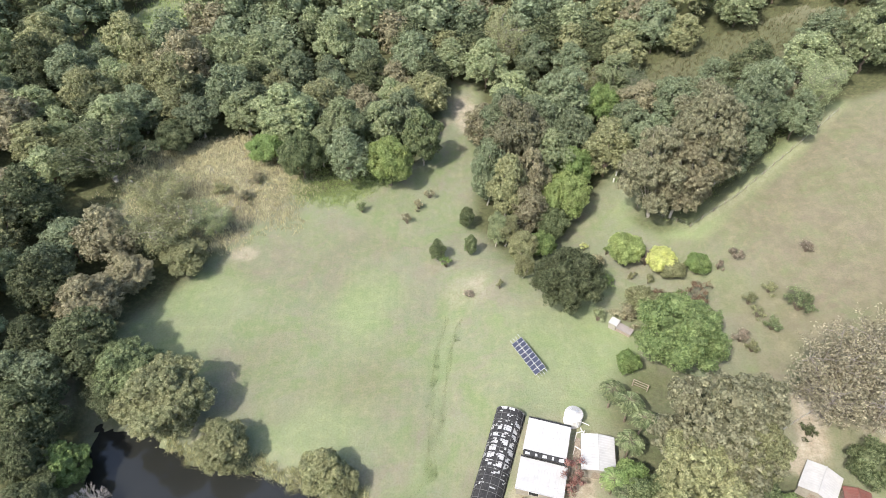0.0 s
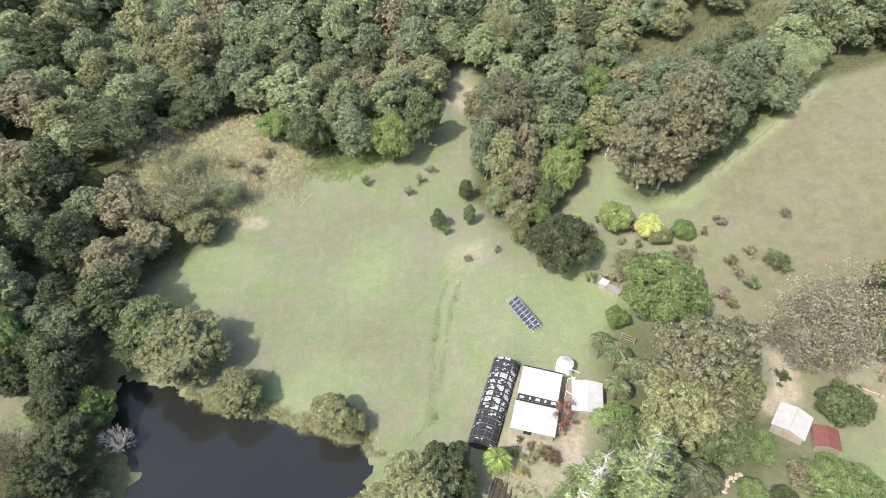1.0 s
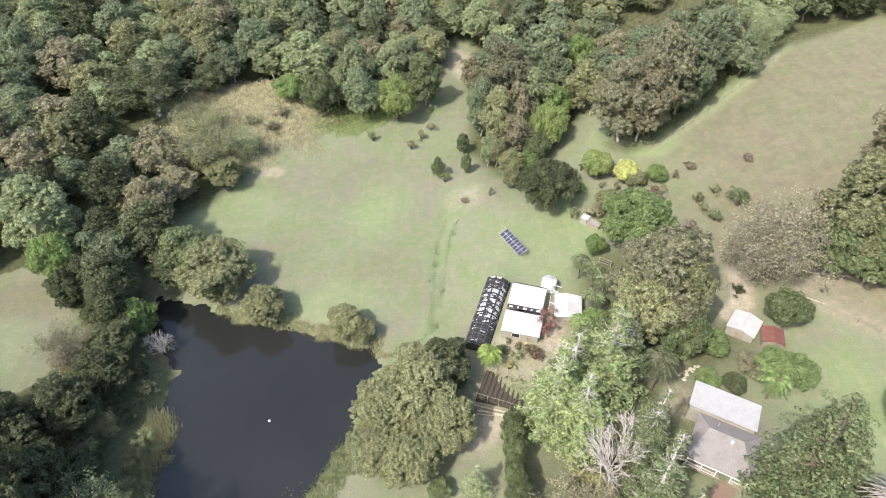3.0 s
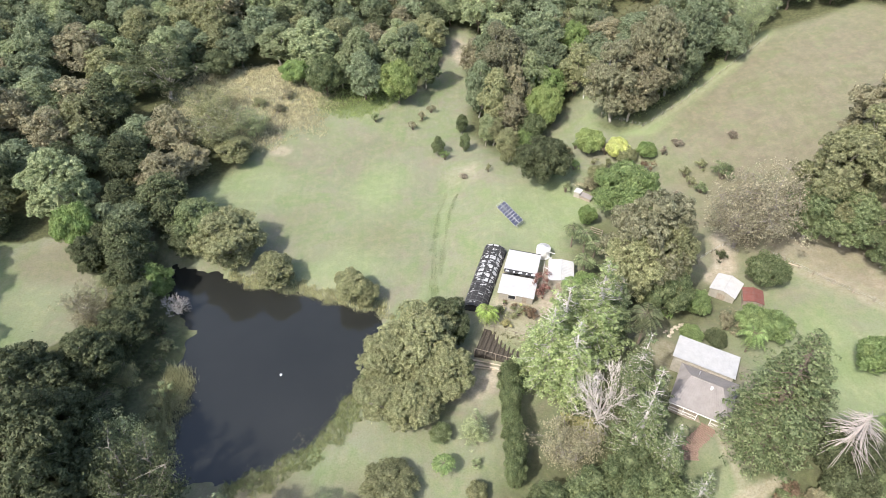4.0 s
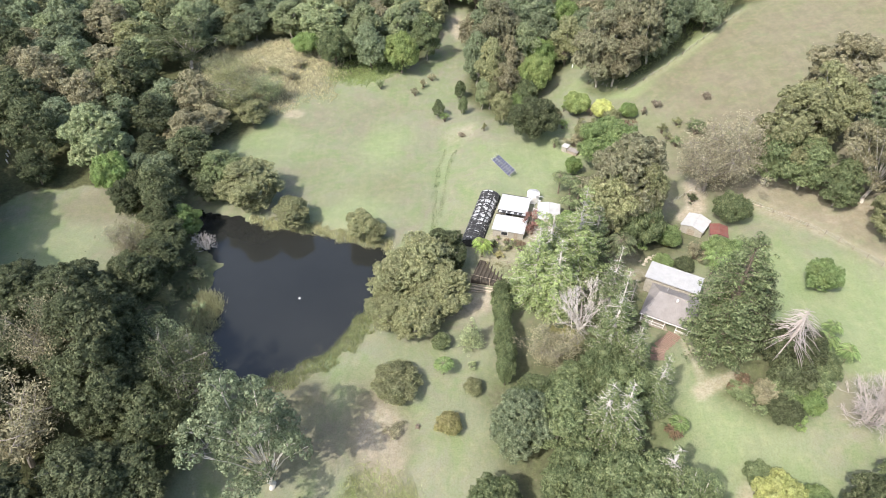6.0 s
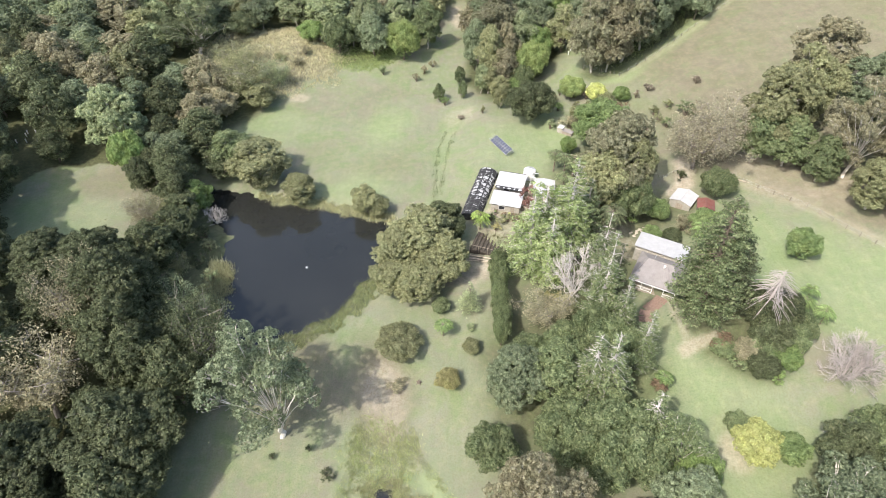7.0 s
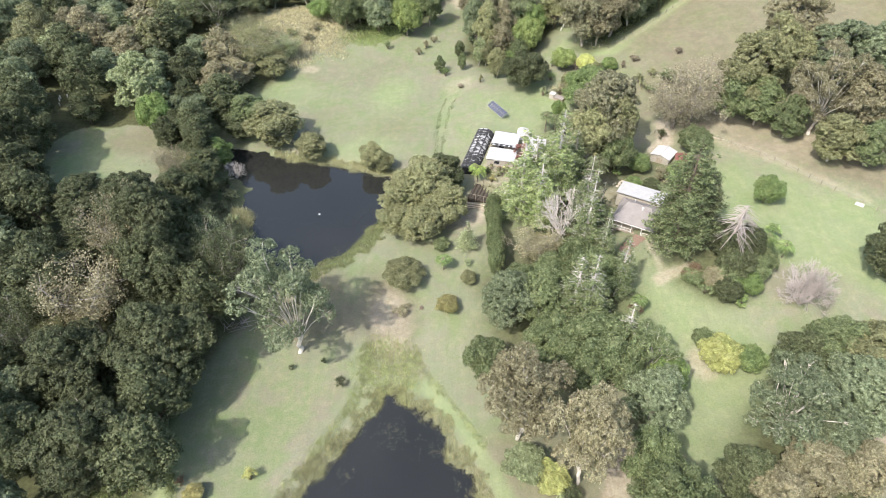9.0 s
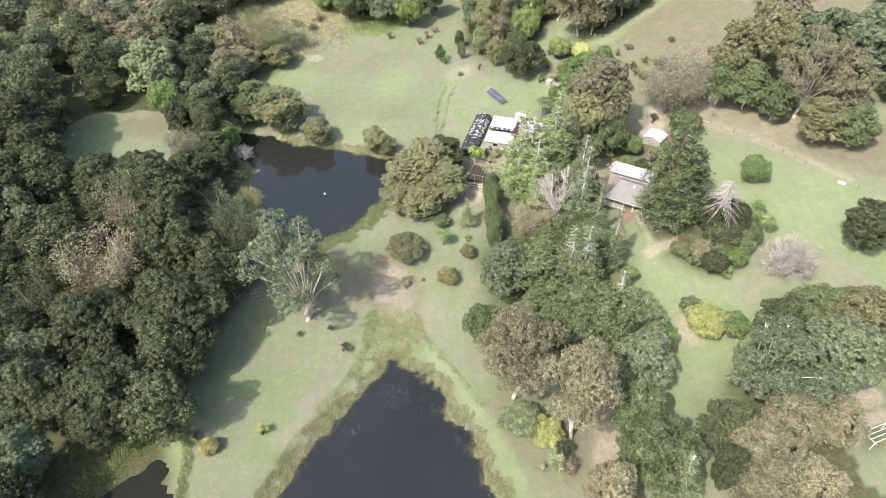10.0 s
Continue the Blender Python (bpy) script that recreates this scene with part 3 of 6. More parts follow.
def gum_meshes(seeded, heads=11, spread=1.0, fork_at=5.0, middle=10.2, tall=9.2, low=1.2, reach=(1.7, 2.7), gap=0.9, cover=56, size=0.3, core=0.62, stray=16, heart=4.7):
    """A tall gum, 20 m by 7 m: a leaning trunk that forks, with limbs to each billowing head of the crown."""
    global RNG
    RNG = np.random.default_rng(seeded)
    wood, crown = Heap(), Heap()
    fork = np.array([RNG.normal(0, 0.5), RNG.normal(0, 0.5), fork_at])
    wood.tube(wander((0, 0, -0.5), fork, 0.2), np.linspace(0.36, 0.26, 5), 7)
    r = RNG.uniform(*reach)
    lobes, tries = [(np.array([RNG.normal(0, 0.8), RNG.normal(0, 0.8), middle + tall - 0.8 * r]), r, 0.8)], 0
    if heart:
        lobes.append((np.array([0.0, 0.0, middle - 0.6]), heart * spread, (tall - 1.6) / heart))
    while len(lobes) < heads and tries < 2000:
        tries += 1
        d = RNG.normal(size=3)
        d /= np.linalg.norm(d)
        r = RNG.uniform(*reach)
        k = RNG.uniform(0.8, 1.0) if heart else RNG.uniform(0.4, 1.0)
        c = np.array([d[0] * (7.0 * spread - r) * k, d[1] * (7.0 * spread - r) * k, middle + d[2] * (tall - 0.8 * r) * k])
        if c[2] - 0.5 * r > low and all(np.linalg.norm(c - o) > 0.82 * (r + q) * (0.9 if tries < 600 else 0.7) for o, q, sq in lobes if sq < 1):
            lobes.append((c, r, RNG.uniform(0.68, 0.92)))
    billow(crown, lobes, gap, cover, size, core)
    thick = 1.0 if len(lobes) < 16 else 0.42
    for c, r, squash in lobes:
        if squash > 1:
            continue
        mid = fork + (c - fork) * 0.55 + RNG.normal(0, 0.4, 3) + (0, 0, 0.4)
        wood.tube([fork - (0, 0, RNG.uniform(0, 1.6)), mid, c], (0.2 * thick, 0.12 * thick, 0.05), 5)
        for _ in range(3):
            tip = c + RNG.normal(0, 0.42, 3) * r
            wood.tube([mid + (c - mid) * RNG.uniform(0.2, 0.9), (c + tip) / 2, tip], (0.07, 0.05, 0.02), 3)
        loose = c + RNG.normal(0, 0.62 * r, (stray, 3))
        crown.leaves(loose, RNG.normal(size=loose.shape) + (0, 0, 0.8), size)
    return wood.mesh("trunk"), crown.mesh("crown"), 20.0, 7.0


def wisp_meshes(seeded):
    """A thin-crowned tree, 12 m by 6 m, whose limbs show through sparse leaf sprays."""
    global RNG
    RNG = np.random.default_rng(seeded)
    wood, crown = Heap(), Heap()
    wood.tube(wander((0, 0, -0.4), (0.3, 0.1, 3.5), 0.1), np.linspace(0.34, 0.24, 5), 6)
    for k in range(11):
        a = k * 2.4 + RNG.normal(0, 0.2)
        tip = np.array([math.cos(a) * RNG.uniform(2.5, 5.2), math.sin(a) * RNG.uniform(2.5, 5.2), RNG.uniform(6.5, 11.2)])
        line = wander((0.2, 0.1, RNG.uniform(2.2, 3.6)), tip, 0.35, 5)
        wood.tube(line, np.linspace(0.11, 0.03, 6), 5)
        for p in line[2:]:
            for _ in range(4):
                q = p + RNG.normal(0, 1.25, 3)
                wood.tube([p, (p + q) / 2 + RNG.normal(0, 0.15, 3), q], (0.04, 0.03, 0.015), 3)
                pos = q + RNG.normal(0, 0.5, (52, 3))
                crown.leaves(pos, RNG.normal(size=pos.shape) + (0, 0, 0.5), 0.27)
    return wood.mesh("trunk"), crown.mesh("crown"), 12.0, 6.0


def broad_meshes(seeded, knobs=18, gap=0.82, cover=34, size=0.3, lump=1.15):
    """A dense round-headed tree, 9 m by 5 m, leafy almost to the ground."""
    global RNG
    RNG = np.random.default_rng(seeded)
    wood, crown = Heap(), Heap()
    wood.tube(wander((0, 0, -0.4), (0, 0, 5.0), 0.08), np.linspace(0.32, 0.16, 5), 6)
    for k in range(6):
        a = k * math.tau / 6 + RNG.normal(0, 0.3)
        wood.tube(wander((0, 0, RNG.uniform(1.2, 2.6)), (3.2 * math.cos(a), 3.2 * math.sin(a), RNG.uniform(3.5, 6)), 0.2), np.linspace(0.14, 0.04, 5), 4)
    lobes = [(np.array([0.0, 0.0, 4.6]), 3.3, 1.0)]
    for k in range(knobs):
        z = 0.95 - 1.3 * (k + 0.5) / knobs
        a = k * 2.39996 + RNG.normal(0, 0.3)
        flat = math.sqrt(1 - z * z)
        r = lump * RNG.uniform(0.75, 1.6)
        lobes.append((np.array([flat * math.cos(a), flat * math.sin(a), z]) * (5.1 - r) * RNG.uniform(0.86, 1.06) * (1, 1, 0.86) + (0, 0, 4.7), r, RNG.uniform(0.7, 0.95)))
    billow(crown, lobes, gap, cover, size, 0.8, -0.85)
    return wood.mesh("trunk"), crown.mesh("crown"), 9.0, 5.0


def shrub_meshes(seeded, sprays=16):
    """A loose garden shrub, 3 m by 2 m, on several thin stems."""
    global RNG
    RNG = np.random.default_rng(seeded)
    wood, crown = Heap(), Heap()
    for k in range(sprays):
        a, out = k * 2.4 + RNG.normal(0, 0.4), RNG.uniform(0.3, 1.65)
        tip = np.array([out * math.cos(a), out * math.sin(a), RNG.uniform(1.1, 2.6) - 0.25 * out])
        wood.tube([(0.12 * math.cos(a), 0.12 * math.sin(a), -0.2), tip * (0.45, 0.45, 0.6), tip], (0.07, 0.045, 0.02), 4)
        crown.clump(tip, RNG.uniform(0.38, 0.7), 44, 0.3, 0.85, 0.34, 0.3, 6)
    return wood.mesh("stem"), crown.mesh("crown"), 3.0, 2.0


def pine_meshes(seeded, boughs=9, top=0.62, bare_top=0.8, tuft=0.46, wide=4.5, fresh=22):
    """A tall pine, 24 m high: a straight mast and rings of boughs, each with flat tufts of needles along its outer part."""
    global RNG
    RNG = np.random.default_rng(seeded)
    wood, crown = Heap(), Heap()
    wood.tube([(0, 0, -0.5), (0.05, 0, 8), (0.0, 0.05, 16), (0, 0, 23.8)], (0.36, 0.28, 0.15, 0.03), 7)
    z, spots, sizes = 2.0, [], []
    while z < 23.3:
        f = z / 24.0
        reach = max(0.9, wide * (1 - f) ** top * (0.75 if f < 0.12 else 1.0))
        for k in range(boughs if f < 0.75 else max(5, boughs - 3)):
            a = RNG.uniform(0, math.tau)
            r = reach * RNG.uniform(0.6, 1.1)
            drop = RNG.uniform(-0.1, 0.2) * r
            tip = np.array([r * math.cos(a), r * math.sin(a), z + drop])
            mid = np.array([0.55 * r * math.cos(a), 0.55 * r * math.sin(a), z - 0.06 * r])
            wood.tube([(0, 0, z), mid, tip], (0.062, 0.046, 0.018) if f < 0.6 else (0.044, 0.032, 0.014), 3)
            if f > bare_top and k % 2 == 0:
                continue
            for step in np.arange(0.42 if f < 0.7 else 0.7, 1.06, 0.62 / max(r, 1.2)):
                spread = 0.26 * r * step
                spots.append(np.array([tip[0] * step, tip[1] * step, z + drop * step]) + RNG.normal(0, 1, 3) * (spread * 0.5, spread * 0.5, 0.12))
                sizes.append(tuft * RNG.uniform(0.7, 1.25) * (1.15 - 0.4 * f))
        z += 0.72 + 0.2 * f
    spots, sizes = np.array(spots), np.array(sizes)
    k = np.repeat(np.arange(len(spots)), fresh)
    d = RNG.normal(size=(len(k), 3)) * (1, 1, 0.6) + (0, 0, 0.3)
    d /= np.linalg.norm(d, axis=1, keepdims=True)
    crown.leaves(spots[k] + d * (sizes[k] * RNG.uniform(0.5, 1.15, len(k)))[:, None], d + (0, 0, 0.5) + RNG.normal(0, 0.4, (len(k), 3)), 0.26, 0.6)
    return wood.mesh("trunk"), crown.mesh("crown"), 24.0, wide


def dead_pine_meshes(seeded):
    """A dead pine, 24 m by 4.5 m: a silver mast and close rings of thin boughs that arch over and hang."""
    global RNG
    RNG = np.random.default_rng(seeded)
    wood = Heap()
    wood.tube([(0, 0, -0.5), (0.05, 0, 8), (0.0, 0.05, 16), (0, 0, 23.8)], (0.36, 0.28, 0.15, 0.05), 7)
    for k in range(150):
        f = RNG.uniform(0.3, 0.99) ** 0.75
        a = k * 2.39996
        r = 4.6 * (1.04 - f) ** 0.42 * RNG.uniform(0.8, 1.1)
        out = np.array([math.cos(a), math.sin(a), 0.0])
        z = 24.0 * f
        line = [(0, 0, z)] + [tuple(out * r * u + (0, 0, z + r * (0.25 * u - 1.15 * u * u))) for u in (0.35, 0.7, 1.0)]
        wood.tube(line, (0.05, 0.045, 0.034, 0.015), 3)
    return wood.mesh("trunk"), None, 24.0, 4.5


def bare_meshes(seeded):
    """A leafless tree, 9 m by 5 m: limbs that fork four times into fine twigs."""
    global RNG
    RNG = np.random.default_rng(seeded)
    wood = Heap()

    def fork(p, way, length, r, depth):
        q = p + way * length
        wood.tube([p, (p + q) / 2 + RNG.normal(0, 0.06 * length, 3), q], (r, r * 0.85, r * 0.62), 4 if depth > 2 else 3)
        if depth:
            for _ in range(3 if depth > 1 else 9):
                d = way + RNG.normal(0, 0.5, 3) + (0, 0, 0.1)
                fork(q if RNG.random() < 0.6 else (p + q) / 2, d / np.linalg.norm(d), length * RNG.uniform(0.62, 0.86), r * 0.6, depth - 1)

    for k in range(8):
        a = k * math.tau / 8 + RNG.normal(0, 0.3)
        d = np.array([math.cos(a) * 0.65, math.sin(a) * 0.65, 1.0])
        fork(np.array([0, 0, -0.2]), d / np.linalg.norm(d), 2.5, 0.12, 4)
    return wood.mesh("trunk"), None, 9.0, 5.0


def frond_meshes(seeded, trunk, fronds, reach):
    """A palm or tree fern: a ringed stem and arching fronds with two rows of leaflets."""
    global RNG
    RNG = np.random.default_rng(seeded)
    wood, crown = Heap(), Heap()
    top = np.array([0.15, 0.1, trunk])
    wood.tube([(0, 0, -0.3), (0.1, 0, trunk * 0.5), tuple(top)], (0.2, 0.15, 0.13), 7)
    for k in range(fronds):
        a, lift = k * 2.39996, RNG.uniform(0.25, 1.0)
        out = np.array([math.cos(a), math.sin(a), 0.0])
        side = np.array([-math.sin(a), math.cos(a), 0.0])
        line = [top + out * reach * u * (0.6 + 0.4 * (1 - 0.4 * lift)) + np.array([0, 0, reach * (lift * u - (0.55 + 0.5 * lift) * u * u)]) for u in np.linspace(0, 1, 7)]
        wood.tube(line, np.linspace(0.045, 0.012, 7), 3)
        for i in range(1, 14):
            u = i / 14 * 6
            j = min(5, int(u))
            p = line[j] + (line[j + 1] - line[j]) * (u - j)
            ll = reach * 0.3 * math.sin(math.pi * (0.15 + 0.8 * i / 14))
            for sgn in (-1, 1):
                tip = p + side * sgn * ll + out * ll * 0.5 - (0, 0, ll * 0.35)
                w = out * 0.12
                crown.add([p - w, p + w, tip], [(0, 1, 2)])
    return wood.mesh("stem"), crown.mesh("crown"), trunk + reach * 0.3, reach


FORMS = {
    "gum": [gum_meshes(11, 16), gum_meshes(12, 19, reach=(1.4, 2.3)), gum_meshes(13, 14, reach=(1.9, 2.9)), gum_meshes(14, 17, 1.02), gum_meshes(15, 20, 0.98, reach=(1.4, 2.2))],
    "tallgum": [gum_meshes(16, 15, 1.0, 4.0, 10.6, 9.0, 1.4, heart=4.4), gum_meshes(17, 16, 1.03, 4.0, 10.6, 9.0, 1.4, heart=4.4)],
    "parasol": [gum_meshes(27 + k, 28, 1.0, 4.0, 12.4, 7.4, 4.2, (1.1, 2.0), 0.8, 36, 0.26, 0.3, 40, 0) for k in range(2)],
    "opengum": [gum_meshes(21 + k, 30, 1.05, 4.0, 10.6, 9.0, 2.0, (1.0, 1.8), 0.8, 30, 0.26, 0.2, 30, 0) for k in range(2)],
    "grand": [broad_meshes(44, 30, 0.6, 30, 0.21, 0.9), broad_meshes(45, 26, 0.6, 30, 0.21, 1.0)],
    "wisp": [wisp_meshes(31), wisp_meshes(32)],
    "broad": [broad_meshes(41), broad_meshes(42), broad_meshes(43)],
    "shrub": [shrub_meshes(51), shrub_meshes(52), shrub_meshes(53, 12)],
    "pine": [pine_meshes(61, 8, 0.7), pine_meshes(62, 8, 0.7)],
    "hoop": [pine_meshes(65, 9, 0.75, 0.62), pine_meshes(66, 9, 0.8, 0.62)],
    "bunya": [pine_meshes(63, 13, 0.45, 0.97, 0.55)],
    "deadpine": [dead_pine_meshes(64)],
    "bare": [bare_meshes(71), bare_meshes(72)],
    "palm": [frond_meshes(81, 5.0, 18, 2.6)],
    "fern": [frond_meshes(82, 2.6, 20, 2.8)],
}
FORMS["far"] = [gum_meshes(31 + k, n, w, reach=q, gap=1.15, cover=26, size=0.44, stray=5) for k, (n, w, q) in enumerate(((14, 1.0, (1.7, 2.7)), (16, 1.02, (1.5, 2.5)), (12, 1.0, (2.0, 3.0)), (18, 1.0, (1.3, 2.3)), (15, 0.97, (1.6, 2.6))))]
FORMS["remote"] = [gum_meshes(41 + k, 7, 1.05, reach=(2.4, 3.4), gap=1.8, cover=13, size=0.85, stray=2) for k in range(3)]
NAMES = {"gum": "gum_tree", "tallgum": "gum_tree", "opengum": "gum_tree", "parasol": "gum_tree", "far": "forest_tree", "wisp": "thin_crowned_tree", "broad": "leafy_tree", "shrub": "shrub", "pine": "hoop_pine", "hoop": "hoop_pine", "bunya": "bunya_pine",
         "deadpine": "dead_pine", "bare": "bare_tree", "palm": "palm", "fern": "tree_fern"}
WORDS = {"gum": "gum tree with a clumped crown on pale forked limbs", "tallgum": "tall gum tree with a dense crown over pale limbs", "parasol": "gum tree with a high domed crown on white forked limbs", "opengum": "open-crowned gum tree with white limbs showing", "far": "forest tree with a rounded clumped crown", "wisp": "thin-crowned tree with pale limbs showing through",
         "broad": "dense round-headed leafy tree standing on grass", "shrub": "loose many-stemmed garden shrub", "pine": "tall hoop pine with whorls of tufted boughs",
         "hoop": "hoop pine with white mast and boughs showing through", "bunya": "broad dark pine beside the house", "deadpine": "leafless silver pine with drooping dead boughs", "bare": "bare silver-grey tree with fine twigs",
         "palm": "palm with arching fronds", "fern": "tree fern with arching lacy fronds"}
TONES = {"grey": "grey-green", "pale": "pale green", "brown": "brownish", "olive": "olive-green", "dark": "dark green", "green": "fresh green", "mid": "mid-green", "lime": "light lime-green", "bright": "bright lime-green",
         "yellow": "yellow", "lemon": "yellow-green", "tan": "tan-brown", "drab": "drab brown", "leafgreen": "leaf-green", "fir": "soft green", "rust": "rust-coloured", "red": "red-leaved", "pink": "pinkish", "silver": ""}
PLANTED = []
PICK = random.Random(5)


def plant(form, x, y, h, r, tone, label="", bark=""):
    """One plant, with its foot on the ground, h metres high and r metres in radius."""
    wood, crown, h0, r0 = PICK.choice(FORMS["grand" if form == "broad" and r > 4.4 else form])
    root = new(NAMES[form])
    root.matrix_world = pose(x, y, height(x, y), PICK.uniform(-2, 2), PICK.uniform(-2, 2), PICK.uniform(0, 360)) @ Matrix.Diagonal((r / r0, r / r0, h / h0, 1))
    text = label or (TONES[tone] + " " + WORDS[form]).strip()
    tagged(root, text, "shrub" if form == "shrub" else "tree", "woodland trees" if form == "far" else "")
    bark = bark or ("grey" if form == "wisp" else "white" if form in ("parasol", "opengum") else "silver" if form in ("bare", "deadpine", "hoop") else "brown" if form in ("broad", "shrub", "palm", "fern", "bunya", "far") else "pale")
    for me, mat in ((wood, BARK[bark]), (crown, LEAF.get(tone))):
        if me:
            ob = new(me.name.split(".")[0], me)
            ob.parent = root
            if not me.materials:
                me.materials.append(mat)
            ob.material_slots[0].link = "OBJECT"
            ob.material_slots[0].material = mat
    PLANTED.append((x, y, r))
    return root


# ---- buildings ----
def gable_end(bm, a, b, low, high):
    """An upright three-cornered wall over the line a, b, from height low to its peak at high."""
    m = ((a[0] + b[0]) / 2, (a[1] + b[1]) / 2)
    v = [bm.verts.new(p) for p in ((*a, low), (*b, low), (*m, high))]
    bm.faces.new(v)
    return bm


def window_in(parent, x0, x1, z0, z1, y, out=-1):
    """A framed pane in a wall that faces along y."""
    frame_part = part("window", boxed(x0 - 0.06, y - 0.05, z0 - 0.06, x1 + 0.06, y + 0.05, z1 + 0.06, bevel=0.01), WHITE, parent, "white-framed window")
    part("pane", boxed(x0, y + out * 0.055 - 0.01, z0, x1, y + out * 0.055 + 0.01, z1), DARK_GLASS, frame_part)


def farmhouse():
    """Hipped grey roof over a cream house, a white flat-pitched roof behind it, a railed veranda in front."""
    z = height(44, 22) - 0.3
    h = thing("farmhouse", "cream house with grey hipped roof and white rear roof", "house", at=(37.4, 18.9, z), turn=-29.5)
    part("wall", boxed(0.7, 1.9, 0, 9.0, 8.7, 3.0), WALL, h)
    part("rear_wall", boxed(-1.5, 9.0, 0, 8.5, 14.6, 3.05), WALL, h)
    eave, ridge, back = 2.95, 4.6, 8.95
    part("roof", ribbed(bmesh.new(), (0, 0, eave - 0.25), (9.7, 0, eave - 0.25), (7.2, 5.4, ridge), (2.0, 5.4, ridge)), GREY_ROOF, h, "grey front roof slope")
    part("roof", ribbed(bmesh.new(), (9.7, back, eave), (0, back, eave), (2.0, 5.4, ridge), (7.2, 5.4, ridge)), GREY_ROOF, h)
    for a, b, c in (((0, back, eave), (0, 0, eave - 0.25), (2.0, 5.4, ridge)), ((9.7, 0, eave - 0.25), (9.7, back, eave), (7.2, 5.4, ridge))):
        part("hip_end", slab(bmesh.new(), (a, b, c), 0.05), GREY_ROOF, h)
    bm = rod(bmesh.new(), (2.0, 5.4, ridge + 0.02), (7.2, 5.4, ridge + 0.02), 0.1)
    for p, q in (((0, 0, eave - 0.25), (2.0, 5.4, ridge)), ((0, back, eave), (2.0, 5.4, ridge)), ((9.7, 0, eave - 0.25), (7.2, 5.4, ridge)), ((9.7, back, eave), (7.2, 5.4, ridge))):
        rod(bm, p, q, 0.08)
    part("ridge_cap", bm, GREY_ROOF, h)
    part("rear_roof", ribbed(bmesh.new(), (8.8, 15.0, 3.15), (-1.8, 15.0, 3.15), (-1.8, 9.0, 3.75), (8.8, 9.0, 3.75)), WHITE_ROOF, h, "white sheet-metal rear roof")
    part("gutter", boxed(-0.05, -0.14, eave - 0.42, 9.75, -0.02, eave - 0.28, bevel=0.02), WHITE, h)
    part("roof_vent", rod(bmesh.new(), (5.6, 4.5, 4.1), (5.6, 4.5, 4.8), 0.2, 0.24, 10), WHITE, h, "white round roof vent")
    part("chimney", rod(bmesh.new(), (3.2, 7.0, 3.6), (3.2, 7.0, 4.7), 0.09, 0.09, 8), STEEL, h)
    part("deck", boxed(0.2, 0.15, 0, 9.5, 1.9, 0.35, bevel=0.02), TIMBER, h)
    for i in range(5):
        part("veranda_post", boxed(0.35 + i * 2.2, 0.2, 0.35, 0.47 + i * 2.2, 0.32, 2.7), WHITE, h)
    for i in range(4):
        if i == 2:
            continue
        x0 = 0.47 + i * 2.2
        rail = part("railing", boxed(x0, 0.22, 1.2, x0 + 2.08, 0.3, 1.28), WHITE, h, "white veranda railing")
        part("lower_rail", boxed(x0, 0.23, 0.5, x0 + 2.08, 0.29, 0.56), WHITE, rail)
        for k in range(10):
            part("baluster", boxed(x0 + 0.17 + k * 0.19, 0.245, 0.56, x0 + 0.2 + k * 0.19, 0.275, 1.2), WHITE, rail)
    for x0 in (1.4, 3.4, 7.3):
        window_in(h, x0, x0 + 1.2, 1.2, 2.3, 1.88)
    part("door", boxed(5.4, 1.82, 0.35, 6.3, 1.88, 2.4, bevel=0.01), TIMBER, h)
    for k in range(3):
        part("step", boxed(5.2, -0.15 - 0.3 * k, 0, 6.4, 0.15 - 0.3 * k, 0.26 - 0.09 * k), CONCRETE, h)


def flat_shed(label, x, y, turn, wide, deep, low, high, name="shed"):
    """A shed under one plane of white sheeting that rises towards its back."""
    z = min(height(x, y), height(x + wide, y)) - 0.1
    s = thing(name, label, "shed", "white-roofed nursery sheds", at=(x, y, z), turn=turn)
    part("wall", boxed(0.25, 0.25, 0, wide - 0.25, deep - 0.25, low - 0.12), WALL, s)
    part("roof", ribbed(bmesh.new(), (0, 0, low), (wide, 0, low), (wide, deep, high), (0, deep, high)), WHITE_ROOF, s)
    part("gutter", boxed(-0.02, -0.13, low - 0.16, wide + 0.02, -0.01, low - 0.03, bevel=0.02), STEEL, s)
    part("box_gutter", boxed(0, deep, high - 0.34, wide, deep + 0.42, high - 0.14, bevel=0.02), SHADE_NET, s, "dark box gutter")
    part("lap_strip", boxed(0.02, deep * 0.22, low + (high - low) * 0.22 + 0.036, wide - 0.02, deep * 0.22 + 0.07, low + (high - low) * 0.22 + 0.05), STEEL, s)
    window_in(s, wide * 0.3, wide * 0.3 + 1.4, 1.1, 2.0, 0.22)
    part("door", boxed(wide * 0.68, 0.2, 0.02, wide * 0.68 + 0.9, 0.26, 2.05, bevel=0.01), TIMBER, s)
    return s


